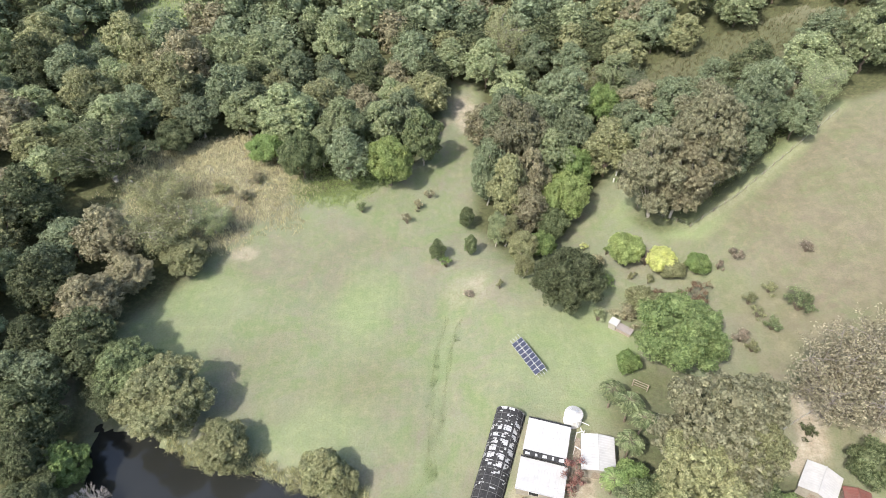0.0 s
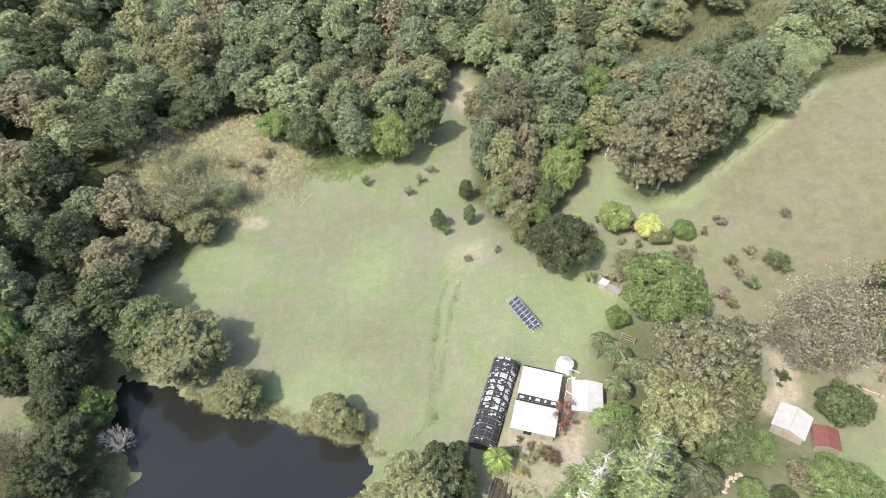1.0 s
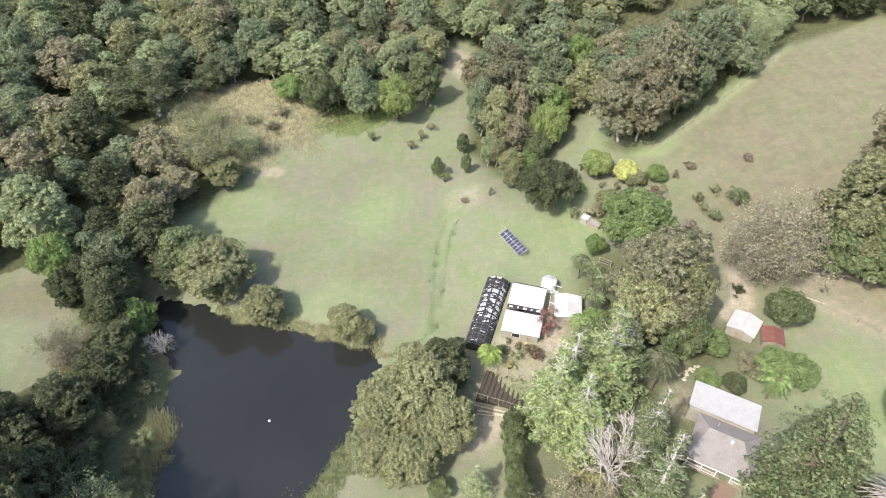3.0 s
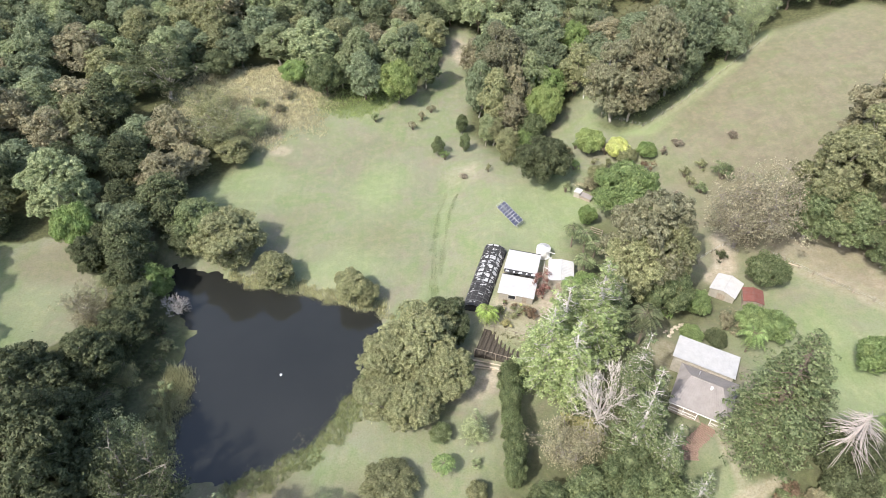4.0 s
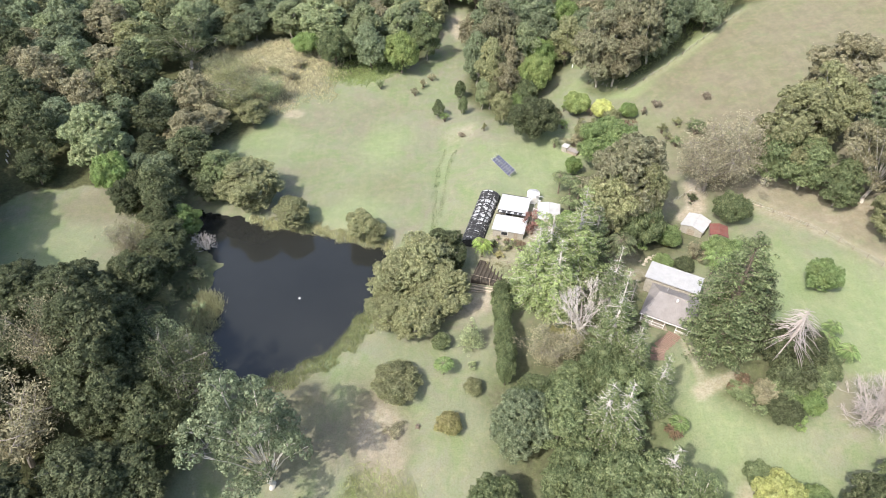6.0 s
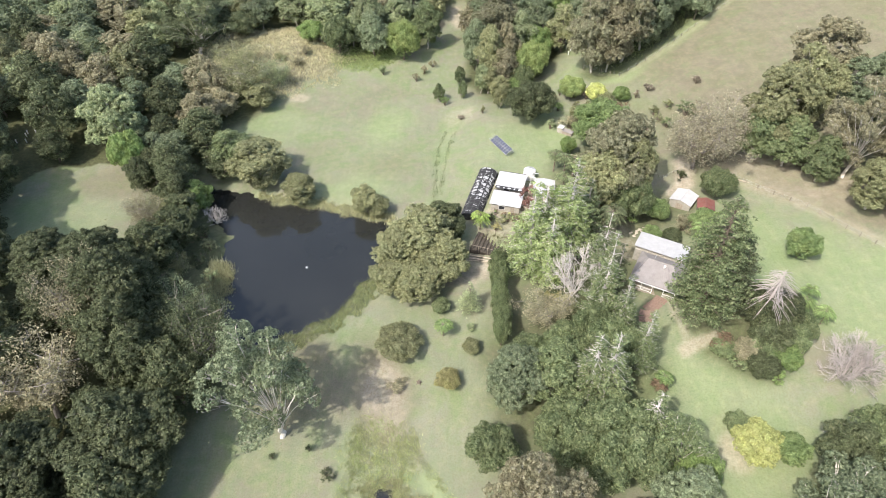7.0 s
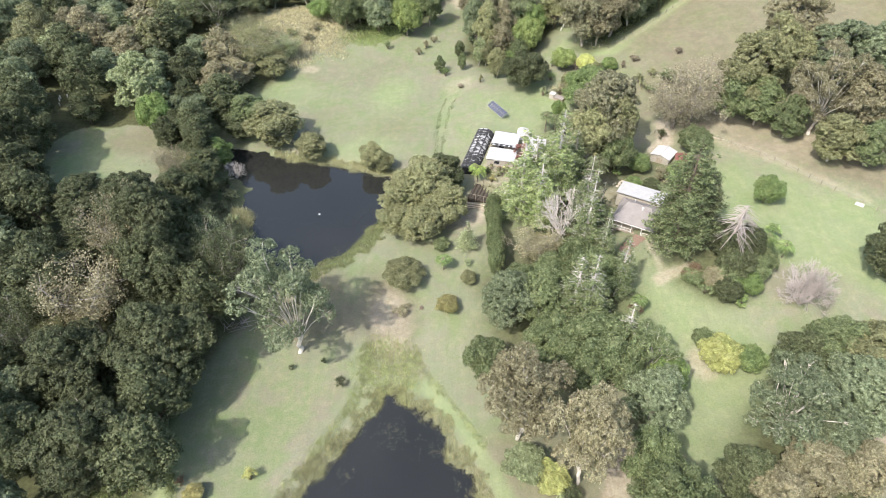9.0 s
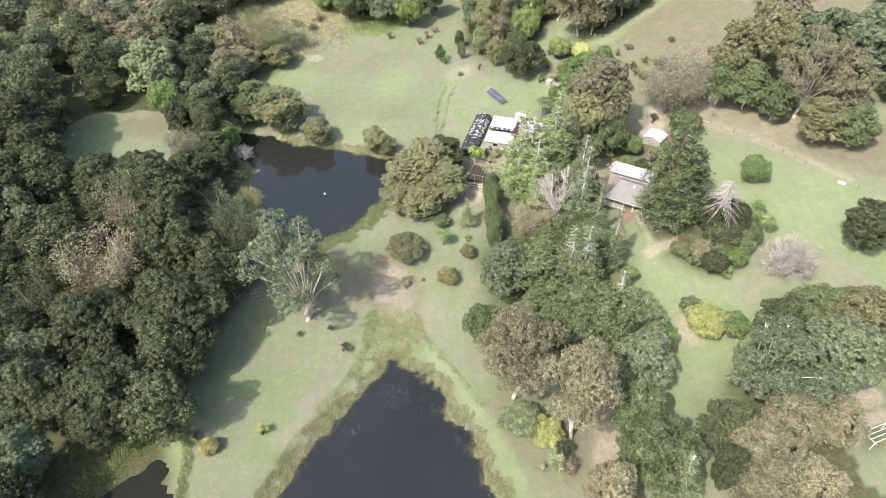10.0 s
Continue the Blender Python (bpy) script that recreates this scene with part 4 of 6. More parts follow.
def gable_shed(label, x, y, turn, wide, deep, low, high, roof, wall, name="shed"):
    z = height(x, y) - 0.2
    s = thing(name, label, "shed", at=(x, y, z), turn=turn)
    bm = boxed(0.2, 0.2, 0, wide - 0.2, deep - 0.2, low - 0.06)
    gable_end(bm, (0.2, 0.2), (wide - 0.2, 0.2), low - 0.06, high - 0.1)
    gable_end(bm, (0.2, deep - 0.2), (wide - 0.2, deep - 0.2), low - 0.06, high - 0.1)
    part("wall", bm, wall, s)
    m = wide / 2
    part("roof_side", ribbed(bmesh.new(), (0, deep, low), (0, 0, low), (m, 0, high), (m, deep, high)), roof, s)
    part("roof_side", ribbed(bmesh.new(), (wide, 0, low), (wide, deep, low), (m, deep, high), (m, 0, high)), roof, s)
    part("ridge_cap", rod(bmesh.new(), (m, 0, high + 0.01), (m, deep, high + 0.01), 0.07), roof, s)
    part("door", boxed(m - 0.8, 0.15, 0.02, m + 0.8, 0.22, 2.0, bevel=0.01), TIMBER, s)
    return s


def dark_strip():
    """The low black plastic roof between the two white sheds."""
    z = height(16, 50)
    s = thing("lean_to", "low patchy black plastic roof between two sheds", "roof", at=(12.5, 51.35, z), turn=-15.5)
    part("cover", slab(bmesh.new(), ((0, 0, 2.72), (6.9, 0, 2.72), (6.9, 0.95, 2.8), (0, 0.95, 2.8)), 0.05), SHADE_NET, s)
    for i, (a, b) in enumerate(((0.3, 1.1), (1.9, 2.3), (3.0, 3.8), (4.5, 4.9), (5.6, 6.5))):
        part("film_patch", slab(bmesh.new(), ((a, 0.1, 2.78), (b, 0.2, 2.78), (b - 0.1, 0.5 + 0.07 * i, 2.84), (a + 0.05, 0.6, 2.84)), 0.02), POLY, s)
    for x in (0.15, 3.4, 6.7):
        part("post", boxed(x - 0.05, 0.4, -0.2, x + 0.05, 0.5, 2.7), TIMBER, s)


def tunnel():
    """A hooped growing tunnel under torn black net, milky film showing in the tears."""
    ax, ay, bx, by = 6.2, 44.2, 11.6, 60.4
    long = math.hypot(bx - ax, by - ay)
    turn = math.degrees(math.atan2(by - ay, bx - ax)) - 90
    z0, z1 = height(ax, ay), height(bx, by)
    t = thing("growing_tunnel", "hooped growing tunnel under torn black shade cloth", "greenhouse", at=(ax, ay, z0 - 0.1), turn=turn)
    t.rotation_euler = (math.atan2(z1 - z0, long), 0, radians(turn))
    half, tall, n = 2.45, 2.35, 24

    def arc(k, r=1.0):
        a = math.pi * k / n
        return -half * r * math.cos(a), tall * r * math.sin(a) ** 0.8

    rnd = random.Random(3)
    steps = 68
    net, film = bmesh.new(), bmesh.new()
    for j in range(steps):
        y0, y1 = long * j / steps, long * (j + 1) / steps
        for k in range(n):
            x0, h0 = arc(k)
            x1, h1 = arc(k + 1)
            f = [film.verts.new(p) for p in ((x0, y0, h0), (x1, y0, h1), (x1, y1, h1), (x0, y1, h0))]
            film.faces.new(f)
            worn = noise.noise(Vector((k * 0.22, j * 0.2, 3.0))) + 0.5 * noise.noise(Vector((k * 0.6, j * 0.55, 8.0))) + rnd.uniform(-0.16, 0.16)
            zone = 0.36 if 26 <= j <= 58 and 6 <= k <= 18 else 0.02 if j > 18 else -0.22
            if worn + zone > 0.2 and k % 5 and j % 5:
                continue
            x0, h0 = arc(k, 1.02)
            x1, h1 = arc(k + 1, 1.02)
            e = [rnd.uniform(0, 0.07) for _ in range(4)]
            v = [net.verts.new(p) for p in ((x0, y0 - e[0], h0), (x1, y0 - e[1], h1), (x1, y1 + e[2], h1), (x0, y1 + e[3], h0))]
            net.faces.new(v)
    part("film", film, POLY, t, "milky plastic film")
    part("shade_cloth", net, SHADE_NET, t, "torn black shade cloth")
    for j in range(15):
        bm = bmesh.new()
        y = long * j / 14
        for k in range(n):
            x0, h0 = arc(k, 1.035)
            x1, h1 = arc(k + 1, 1.035)
            rod(bm, (x0, y, h0), (x1, y, h1), 0.035, sides=4)
        part("hoop", bm, DULL_PIPE, t, "dull grey hoop")
    for k in (4, 8, 12, 16, 20):
        x0, h0 = arc(k, 1.035)
        part("purlin", rod(bmesh.new(), (x0, 0, h0), (x0, long, h0), 0.03, sides=4), DULL_PIPE, t)
    for s in (-1, 1):
        part("base_rail", rod(bmesh.new(), (s * half, 0, 0.1), (s * half, long, 0.1), 0.05, sides=5), TIMBER, t)
    bm = bmesh.new()
    ring = [bm.verts.new((arc(k)[0], 0.02, arc(k)[1])) for k in range(n + 1)]
    bm.faces.new(ring)
    part("end_wall", bm, SHADE_NET, t)
    bm = bmesh.new()
    ring = [bm.verts.new((arc(k)[0], long - 0.02, arc(k)[1])) for k in range(n + 1)]
    bm.faces.new(ring)
    part("end_wall", bm, SHADE_NET, t)


def water_tank():
    x, y = 21.7, 58.7
    t = thing("water_tank", "round white water tank beside the sheds", "tank", at=(x, y, height(x, y) - 0.05))
    bm = bmesh.new()
    for k in range(7):
        rod(bm, (0, 0, k * 0.33), (0, 0, k * 0.33 + 0.17), 1.48, 1.53, 32)
        rod(bm, (0, 0, k * 0.33 + 0.17), (0, 0, k * 0.33 + 0.33), 1.53, 1.48, 32)
    part("body", bm, WHITE, t)
    part("lid", rod(bmesh.new(), (0, 0, 2.31), (0, 0, 2.62), 1.55, 0.35, 32), WHITE_ROOF, t, "white ribbed lid")
    part("hatch", rod(bmesh.new(), (0.5, 0.3, 2.45), (0.5, 0.3, 2.6), 0.26, 0.26, 14), STEEL, t)
    for k in range(20):
        a = k * math.tau / 20
        part("lid_rib", rod(bmesh.new(), (1.5 * math.cos(a), 1.5 * math.sin(a), 2.36), (0.45 * math.cos(a), 0.45 * math.sin(a), 2.62), 0.03, sides=4), STEEL, t)
    for a, b in (((0.2, -1.4, 2.4), (0.1, -3.0, 2.9)), ((0.5, -1.4, 2.4), (2.0, -2.6, 2.9))):
        part("pipe", rod(bmesh.new(), a, b, 0.06), WHITE, t, "white feed pipe")


def solar_array():
    """Two rows of eight dark blue panels on a low steel frame, tipped to the sun."""
    x, y = 12.7, 74.2
    w, long = 2.35, 7.9
    turn = -62.4
    s = thing("solar_array", "ground-mounted solar array of sixteen blue panels", "solar panel", at=(x, y, height(14.5, 71) + 0.7), turn=turn)
    s.rotation_euler = (radians(28), 0, radians(turn))
    for i in range(8):
        for j in range(2):
            x0, y0 = i * long / 8 + 0.03, j * w / 2 + 0.03
            p = part("panel", boxed(x0, y0, 0, x0 + long / 8 - 0.05, y0 + w / 2 - 0.06, 0.04, bevel=0.006), WHITE, s)
            part("cell_sheet", boxed(x0 + 0.026, y0 + 0.026, 0.04, x0 + long / 8 - 0.076, y0 + w / 2 - 0.086, 0.046), CELL, p, "dark blue solar cells")
    for k, v in enumerate((0.28, 0.9, 1.45, 2.07)):
        part("rail", boxed(-0.9, v - 0.03, -0.08, long + 0.9, v + 0.03, -0.005), STEEL, s)
    for i in range(4):
        for v, drop in ((0.3, 0.9), (2.05, 1.75)):
            part("leg", boxed(0.7 + i * 2.15, v - 0.04, -drop, 0.78 + i * 2.15, v + 0.04, -0.08), STEEL, s)


def pump_hut():
    x, y = 31.2, 78.3
    s = thing("pump_hut", "small hut with a white roof beside the hedge", "hut", at=(x, y, height(x, y)), turn=-38.0)
    part("wall", boxed(0.1, 0.1, 0, 1.5, 1.4, 1.5), WALL, s)
    part("roof", ribbed(bmesh.new(), (0, 0, 1.55), (1.7, 0, 1.55), (1.7, 1.6, 1.8), (0, 1.6, 1.8)), WHITE_ROOF, s)
    part("annexe", boxed(1.6, 0.2, 0, 4.4, 1.3, 1.0), TIMBER, s)
    part("annexe_roof", ribbed(bmesh.new(), (1.6, 0, 1.05), (4.6, 0, 1.05), (4.6, 1.5, 1.3), (1.6, 1.5, 1.3)), GREY_ROOF, s)


def walkway():
    """A narrow boarded passage between two sheds, with white pipes across it."""
    x, y = 20.1, 49.6
    w = thing("walkway", "narrow boarded walkway between two sheds", "walkway", at=(x, y, height(21, 53)), turn=-14.5)
    for k in range(14):
        part("board", boxed(0.05, k * 0.46, 0.1, 1.15, k * 0.46 + 0.42, 0.16, bevel=0.01), TIMBER, w)
    for u in (0.1, 1.05):
        part("bearer", boxed(u, 0, -0.25, u + 0.1, 6.4, 0.1), TIMBER, w)
    for k, (a, b) in enumerate((((0, 3.2, 2.6), (1.3, 2.6, 2.6)), ((0, 5.6, 2.7), (1.3, 6.3, 2.7)), ((0.5, 6.6, 2.8), (1.3, 5.6, 2.7)))):
        part("pipe", rod(bmesh.new(), a, b, 0.06), WHITE, w, "white plastic pipe")
    for u, v in ((0.05, 3.2), (1.25, 2.6), (0.05, 5.6), (1.25, 6.3)):
        part("post", rod(bmesh.new(), (u, v, -0.2), (u, v, 2.7), 0.05), WHITE, w)


def flower_pot(x, y, r, tone):
    """A tapered pot with a small plant in it."""
    p = thing("flower_pot", "dull clay pot with a small leafy plant", "flower pot", "pots before the shed", at=(x, y, height(x, y) - 0.02))
    part("pot", rod(bmesh.new(), (0, 0, 0), (0, 0, 1.5 * r), 0.75 * r, r, 12), TIMBER, p)
    part("soil", rod(bmesh.new(), (0, 0, 1.45 * r), (0, 0, 1.52 * r), 0.88 * r, 0.88 * r, 12), SOIL, p)
    global RNG
    RNG = np.random.default_rng(int(100 * x))
    heap = Heap()
    for k in range(4):
        heap.clump(np.array([RNG.normal(0, 0.5 * r), RNG.normal(0, 0.5 * r), 2.2 * r + RNG.uniform(0, 1.2 * r)]), 0.9 * r, 26, 0.22, 0.8, 0.4, 0.3, 5)
    me = heap.mesh("foliage")
    me.materials.append(LEAF[tone])
    new("foliage", me).parent = p


def pots():
    rnd = random.Random(9)
    for i in range(16):
        u, v = rnd.uniform(0, 6.4), rnd.choice((0, 1.1, 2.0)) + rnd.uniform(-0.25, 0.25)
        flower_pot(11.0 + u + 0.2 * v, 45.0 - 0.27 * u - v, rnd.uniform(0.2, 0.36), rnd.choice(("lemon", "green", "olive", "mid", "rust", "pale")))


farmhouse()
flat_shed("white-roofed shed beside the growing tunnel", 12.6, 52.3, -15.8, 6.9, 5.6, 2.85, 3.2)
flat_shed("white-roofed shed with a weathered roof", 10.9, 46.3, -15.0, 7.4, 5.2, 2.6, 2.8)
gable_shed("low white gabled shed beside palms", 21.3, 48.9, -9.0, 5.3, 6.4, 2.7, 3.1, WHITE_ROOF, WALL)
dark_strip()
tunnel()
water_tank()
solar_array()
pump_hut()
gable_shed("white gabled garden shed", 53.0, 45.8, -38.0, 5.2, 5.4, 2.4, 3.1, WHITE_ROOF, WALL)
gable_shed("small shed with a rusty red roof", 58.2, 41.7, -17.0, 3.9, 4.0, 2.1, 2.6, RUST_ROOF, TIMBER)

walkway()
pots()


# ---- trees that stand singly or in small groups ----
# along the far side of the field; paler leaves imitate sun through cloud gaps
plant("gum", -39, 137, 17, 9, "pale")
plant("gum", -25, 133.5, 17, 7, "pale")
plant("gum", -29.5, 129, 11, 4, "pale")
plant("broad", -12.8, 124.5, 13, 5.6, "lime")
plant("gum", -5, 133, 16, 5.5, "mid")
plant("broad", -33.5, 124, 12, 5.2, "mid")
plant("broad", -43, 128, 7, 4.5, "green")
plant("gum", -16, 138, 15, 6, "pale")
plant("gum", -10, 143, 16, 6, "grey")
plant("gum", -50, 141, 13, 7, "pale")
plant("gum", -62, 140, 12, 6, "grey")
plant("gum", -78, 143, 13, 8, "grey")
plant("opengum", -78, 122, 17, 11, "dark")
plant("broad", -66, 133, 8, 5, "dark")
plant("gum", 17, 125, 25, 7.5, "drab")
plant("gum", 14.5, 112.5, 18, 5, "olive")
plant("gum", 20, 116, 17, 5, "brown")
plant("gum", 22, 134, 20, 7, "grey")
plant("broad", 27.5, 113.0, 12, 5.8, "lime")
plant("broad", 30, 122, 13, 5, "green")
plant("gum", 14, 103, 9, 3, "olive")
plant("gum", 10.5, 118, 17, 4.6, "grey")
plant("gum", 25, 122, 18, 6, "pale")
plant("gum", 15, 133, 22, 7, "grey")
plant("tallgum", 50, 106.5, 22, 7, "brown")
plant("gum", 31, 131, 17, 6, "grey")
plant("tallgum", 45.5, 108, 24, 8, "drab")
plant("gum", 54.5, 110, 28, 8, "drab")
plant("gum", 61, 114, 22, 7, "grey")
plant("gum", 66, 120, 22, 7, "grey")
plant("gum", 72, 127, 20, 7, "grey")
plant("gum", 57, 121, 22, 7, "drab")
plant("gum", 46.1, 154.9, 14, 6, "pale")
plant("broad", 41.2, 145.9, 12, 4.5, "green")
plant("gum", 35.0, 136.5, 11, 4.5, "pale")
plant("gum", 11.5, 124.0, 15, 4.5, "grey")
plant("gum", 11.7, 103.2, 10, 2.5, "pale")
plant("gum", 16.8, 98.4, 8, 3.4, "olive")
plant("broad", 24.4, 106.5, 7.5, 3.8, "mid")
plant("broad", 21.2, 100.0, 6, 3, "green")
plant("gum", 5.3, 109.9, 6, 2, "mid")
plant("gum", -1.1, 99.3, 6, 2, "mid")
plant("gum", 6.0, 100.6, 6, 1.6, "mid")
plant("shrub", 0.7, 97.4, 3, 1.5, "green")
plant("shrub", -18.9, 114.6, 3, 1.6, "mid")
plant("shrub", -3.3, 120.3, 3, 1.6, "brown")
plant("shrub", -5.8, 116.2, 3, 1.6, "brown")
plant("shrub", -8.3, 111.2, 3, 1.4, "brown")
# garden and orchard on the slope
plant("broad", 24.2, 86, 11, 7, "dark")
plant("broad", 37.5, 95.5, 7, 3.9, "lime")
plant("broad", 44, 91.8, 5.6, 3.0, "lemon")
plant("broad", 41.2, 71.0, 13, 7.8, "leafgreen")
plant("shrub", 41.8, 93.9, 3.6, 2.1, "pink")
plant("broad", 45.8, 90.1, 4, 2.6, "olive")
plant("broad", 50.8, 90.6, 4, 2.6, "green")
plant("shrub", 32.3, 94.5, 3.6, 1.8, "brown")
plant("shrub", 34.9, 98.5, 2.7, 1.2, "green")
plant("shrub", 30.7, 100.9, 2.2, 1.1, "lemon")
plant("shrub", 48.7, 83.2, 4.5, 3.2, "rust")
plant("shrub", 34.9, 80.1, 3.6, 3.5, "brown")
plant("broad", 38.4, 82.2, 5, 3.5, "olive")
plant("shrub", 41.9, 83.3, 4.5, 2.6, "rust")
plant("shrub", 58.8, 92.3, 2.7, 1.9, "pink")
plant("shrub", 61.9, 82.9, 2.7, 1.8, "olive")
plant("shrub", 57.7, 80.9, 3.1, 1.8, "olive")
plant("shrub", 58.2, 77.7, 2.7, 1.4, "olive")
plant("shrub", 65.3, 78.1, 4.0, 3.3, "mid")
plant("shrub", 59.7, 74.8, 3.0, 2, "mid")
plant("shrub", 53.9, 73.2, 3.1, 2.3, "pink")
plant("shrub", 55.1, 70.8, 2.7, 1.6, "olive")
plant("shrub", 71.3, 91.0, 2.2, 1.6, "pink")
plant("shrub", 29.7, 80.2, 3.1, 1.9, "pale")
plant("shrub", 55.0, 90.2, 2.7, 1.2, "pink")
plant("shrub", 38.3, 90.3, 2.3, 1, "olive")
plant("shrub", 41.3, 88.9, 2.7, 1.3, "olive")
plant("shrub", 33.0, 88.9, 2.7, 1.8, "green")
plant("broad", 32.5, 68.3, 5, 2.2, "green")
plant("shrub", 11.5, 88.9, 2.7, 0.9, "olive")
plant("gum", 16.5, 92.1, 6.5, 2.2, "olive")
plant("shrub", 5.3, 88.0, 1.4, 1.4, "pink")
# round the sheds and the house
plant("gum", 39.3, 49, 25, 9.5, "drab")
plant("gum", 42.5, 45.5, 20, 6, "olive")
plant("gum", 35.5, 43.5, 19, 6.5, "olive")
plant("broad", 42.5, 42, 12, 5, "mid")
plant("broad", 43.5, 47, 12, 4.5, "dark")
plant("hoop", 18.0, 26.2, 24, 6.8, "fir")
plant("hoop", 26.4, 31.5, 25, 8, "fir")
plant("hoop", 21.5, 32.5, 18, 7, "fir")
plant("pine", 31, 35, 17, 5, "mid")
plant("hoop", 29.8, 10.6, 24, 5.2, "mid")
plant("hoop", 21.8, 23.5, 20, 6, "fir")
plant("hoop", 31, 20.5, 21, 4.4, "mid")
plant("pine", 32.8, 14, 18, 3.3, "dark")
plant("bunya", 48.9, 10.2, 28, 7.2, "mid")
plant("bunya", 54.5, 13.5, 18, 5, "dark")
plant("deadpine", 60.2, 8.6, 14.5, 6.4, "silver", bark="twig")
plant("bare", 26.5, 19.3, 16, 6.2, "silver")
plant("fern", 8.5, 40.1, 5, 2.8, "bright")
plant("broad", 1.0, 37.4, 9, 4, "dark")
plant("palm", 28.2, 61.4, 6, 2.6, "mid")
plant("palm", 30.4, 58.6, 7, 2.8, "mid")
plant("palm", 31.5, 55.1, 7, 2.8, "mid")
plant("palm", 36.4, 33.6, 10, 3.6, "dark")
plant("palm", 25.6, 46.3, 5, 2.4, "green")
plant("palm", 26.7, 43.3, 6, 2.6, "mid")
plant("palm", 29.2, 52.0, 6, 2.6, "mid")
plant("broad", 28.5, 46.5, 6, 3.4, "green")
plant("broad", 30.5, 42.5, 8, 4, "mid")
plant("shrub", 58.3, 54.6, 2.5, 1.8, "dark")
plant("shrub", 19.8, 48.0, 5.5, 2.6, "red")
plant("broad", 57.9, 36.0, 5, 3.6, "leafgreen")
plant("broad", 61.0, 34.2, 5, 3.6, "leafgreen")
plant("shrub", 53.6, 36.7, 4, 3, "brown")
plant("broad", 49.4, 41.8, 5, 3, "leafgreen")
plant("shrub", 43.6, 40.7, 2, 1.5, "green")
plant("broad", 46.6, 35.0, 3, 2.2, "leafgreen")
plant("broad", 50.5, 33.4, 3, 2.2, "dark")
plant("fern", 55.2, 30.9, 6, 3, "green")
plant("shrub", 14, 41.5, 2.2, 2.2, "olive")
plant("shrub", 12, 38.8, 2, 1.6, "yellow")
plant("shrub", 17, 41, 2.4, 2, "rust")
plant("shrub", 11, 42.5, 2.5, 1.6, "dark")
plant("shrub", 20, 38, 3, 2.2, "olive")
plant("shrub", 24.5, 17, 2.2, 3.2, "yellow")
plant("shrub", 21.5, 18.5, 2, 2.4, "yellow")
# she-oaks between the dam and the sheds
plant("gum", -4.5, 31.5, 14, 8, "olive")
plant("gum", -2, 25, 10, 6, "olive")
plant("gum", -9.4, 28.5, 12, 6.5, "olive")
plant("gum", -5.4, 19.6, 9, 5.0, "olive")
plant("gum", -10.8, 22.2, 8, 5.2, "olive")
plant("broad", -3.0, 22.0, 5.5, 2.6, "dark")
plant("gum", 0.5, 26, 11, 5.5, "olive")
plant("gum", 0, 37, 12, 5.5, "dark")
# lawn below the dam
plant("broad", -8.6, 6.9, 4.5, 4.6, "olive")
plant("broad", -0.7, 16.3, 3, 2.0, "mid")
plant("palm", -0.2, 10.0, 3.6, 2.2, "green")
plant("shrub", 5.3, 11.2, 2, 1.2, "pale")
plant("broad", 5.1, 6.3, 3, 1.8, "olive")
plant("broad", 0.5, -1.0, 3.6, 2.4, "yellow", "dense tan-yellow garden bush on the lawn")
plant("shrub", -8.5, -1.5, 1.5, 2.5, "brown")
plant("hoop", 5.2, 16.5, 8, 2.8, "pale", bark="brown")
# the wood below the house
plant("wisp", 20.5, 12.2, 8, 6, "brown")
plant("broad", 28.1, 4.6, 12, 5, "mid")
plant("broad", 30.7, 1.4, 12, 5, "mid")
plant("gum", 12.7, -4.0, 14, 6, "grey")
plant("gum", 19.0, -3.2, 14, 6.5, "mid")
plant("hoop", 26, -5, 19, 6.5, "mid")
plant("broad", 28.5, -16.0, 14, 8.6, "mid", "broad smooth-domed green tree")
plant("gum", 36.5, -26.3, 14, 6.0, "grey")
plant("opengum", 37.3, -17.6, 15, 5.8, "mid")
plant("broad", 40.4, -20.5, 9, 3.6, "green")
plant("broad", 16, 1, 9, 5, "mid")
plant("broad", 23, 3, 10, 5, "mid")
plant("broad", 21, -14, 12, 6, "mid")
plant("hoop", 28.2, -5.6, 20, 6, "mid")
plant("hoop", 34, -13.5, 17, 5, "mid")
plant("hoop", 35.5, 0.7, 16, 4.4, "mid")
plant("hoop", 33, 7.0, 18, 4.2, "mid")
plant("palm", 39.3, -3.1, 4, 2, "green")
plant("broad", 8, -15.3, 8, 4.4, "mid")
plant("parasol", 12.8, -29.5, 24, 8.0, "brown")
plant("parasol", 22.1, -38.2, 26, 6.8, "brown")
plant("broad", 13.2, -36.0, 5, 3.8, "pale", "pale variegated bushy tree under the gums")
plant("broad", 17.6, -38.2, 4.2, 3.2, "lemon", "pale variegated bushy tree under the gums")
plant("shrub", 18.8, -43.2, 4, 2.8, "pale")
plant("shrub", 21.0, -44.6, 3, 2.4, "pink")
plant("shrub", 20.4, -41.2, 3.6, 2.2, "dark")
plant("broad", 33.3, -37.5, 13, 4.9, "mid")
plant("broad", 34.9, -45.3, 14, 6.5, "mid")
plant("hoop", 37.2, -49.3, 14, 4.4, "mid")
plant("gum", 26.2, -50.5, 12, 4.6, "brown")
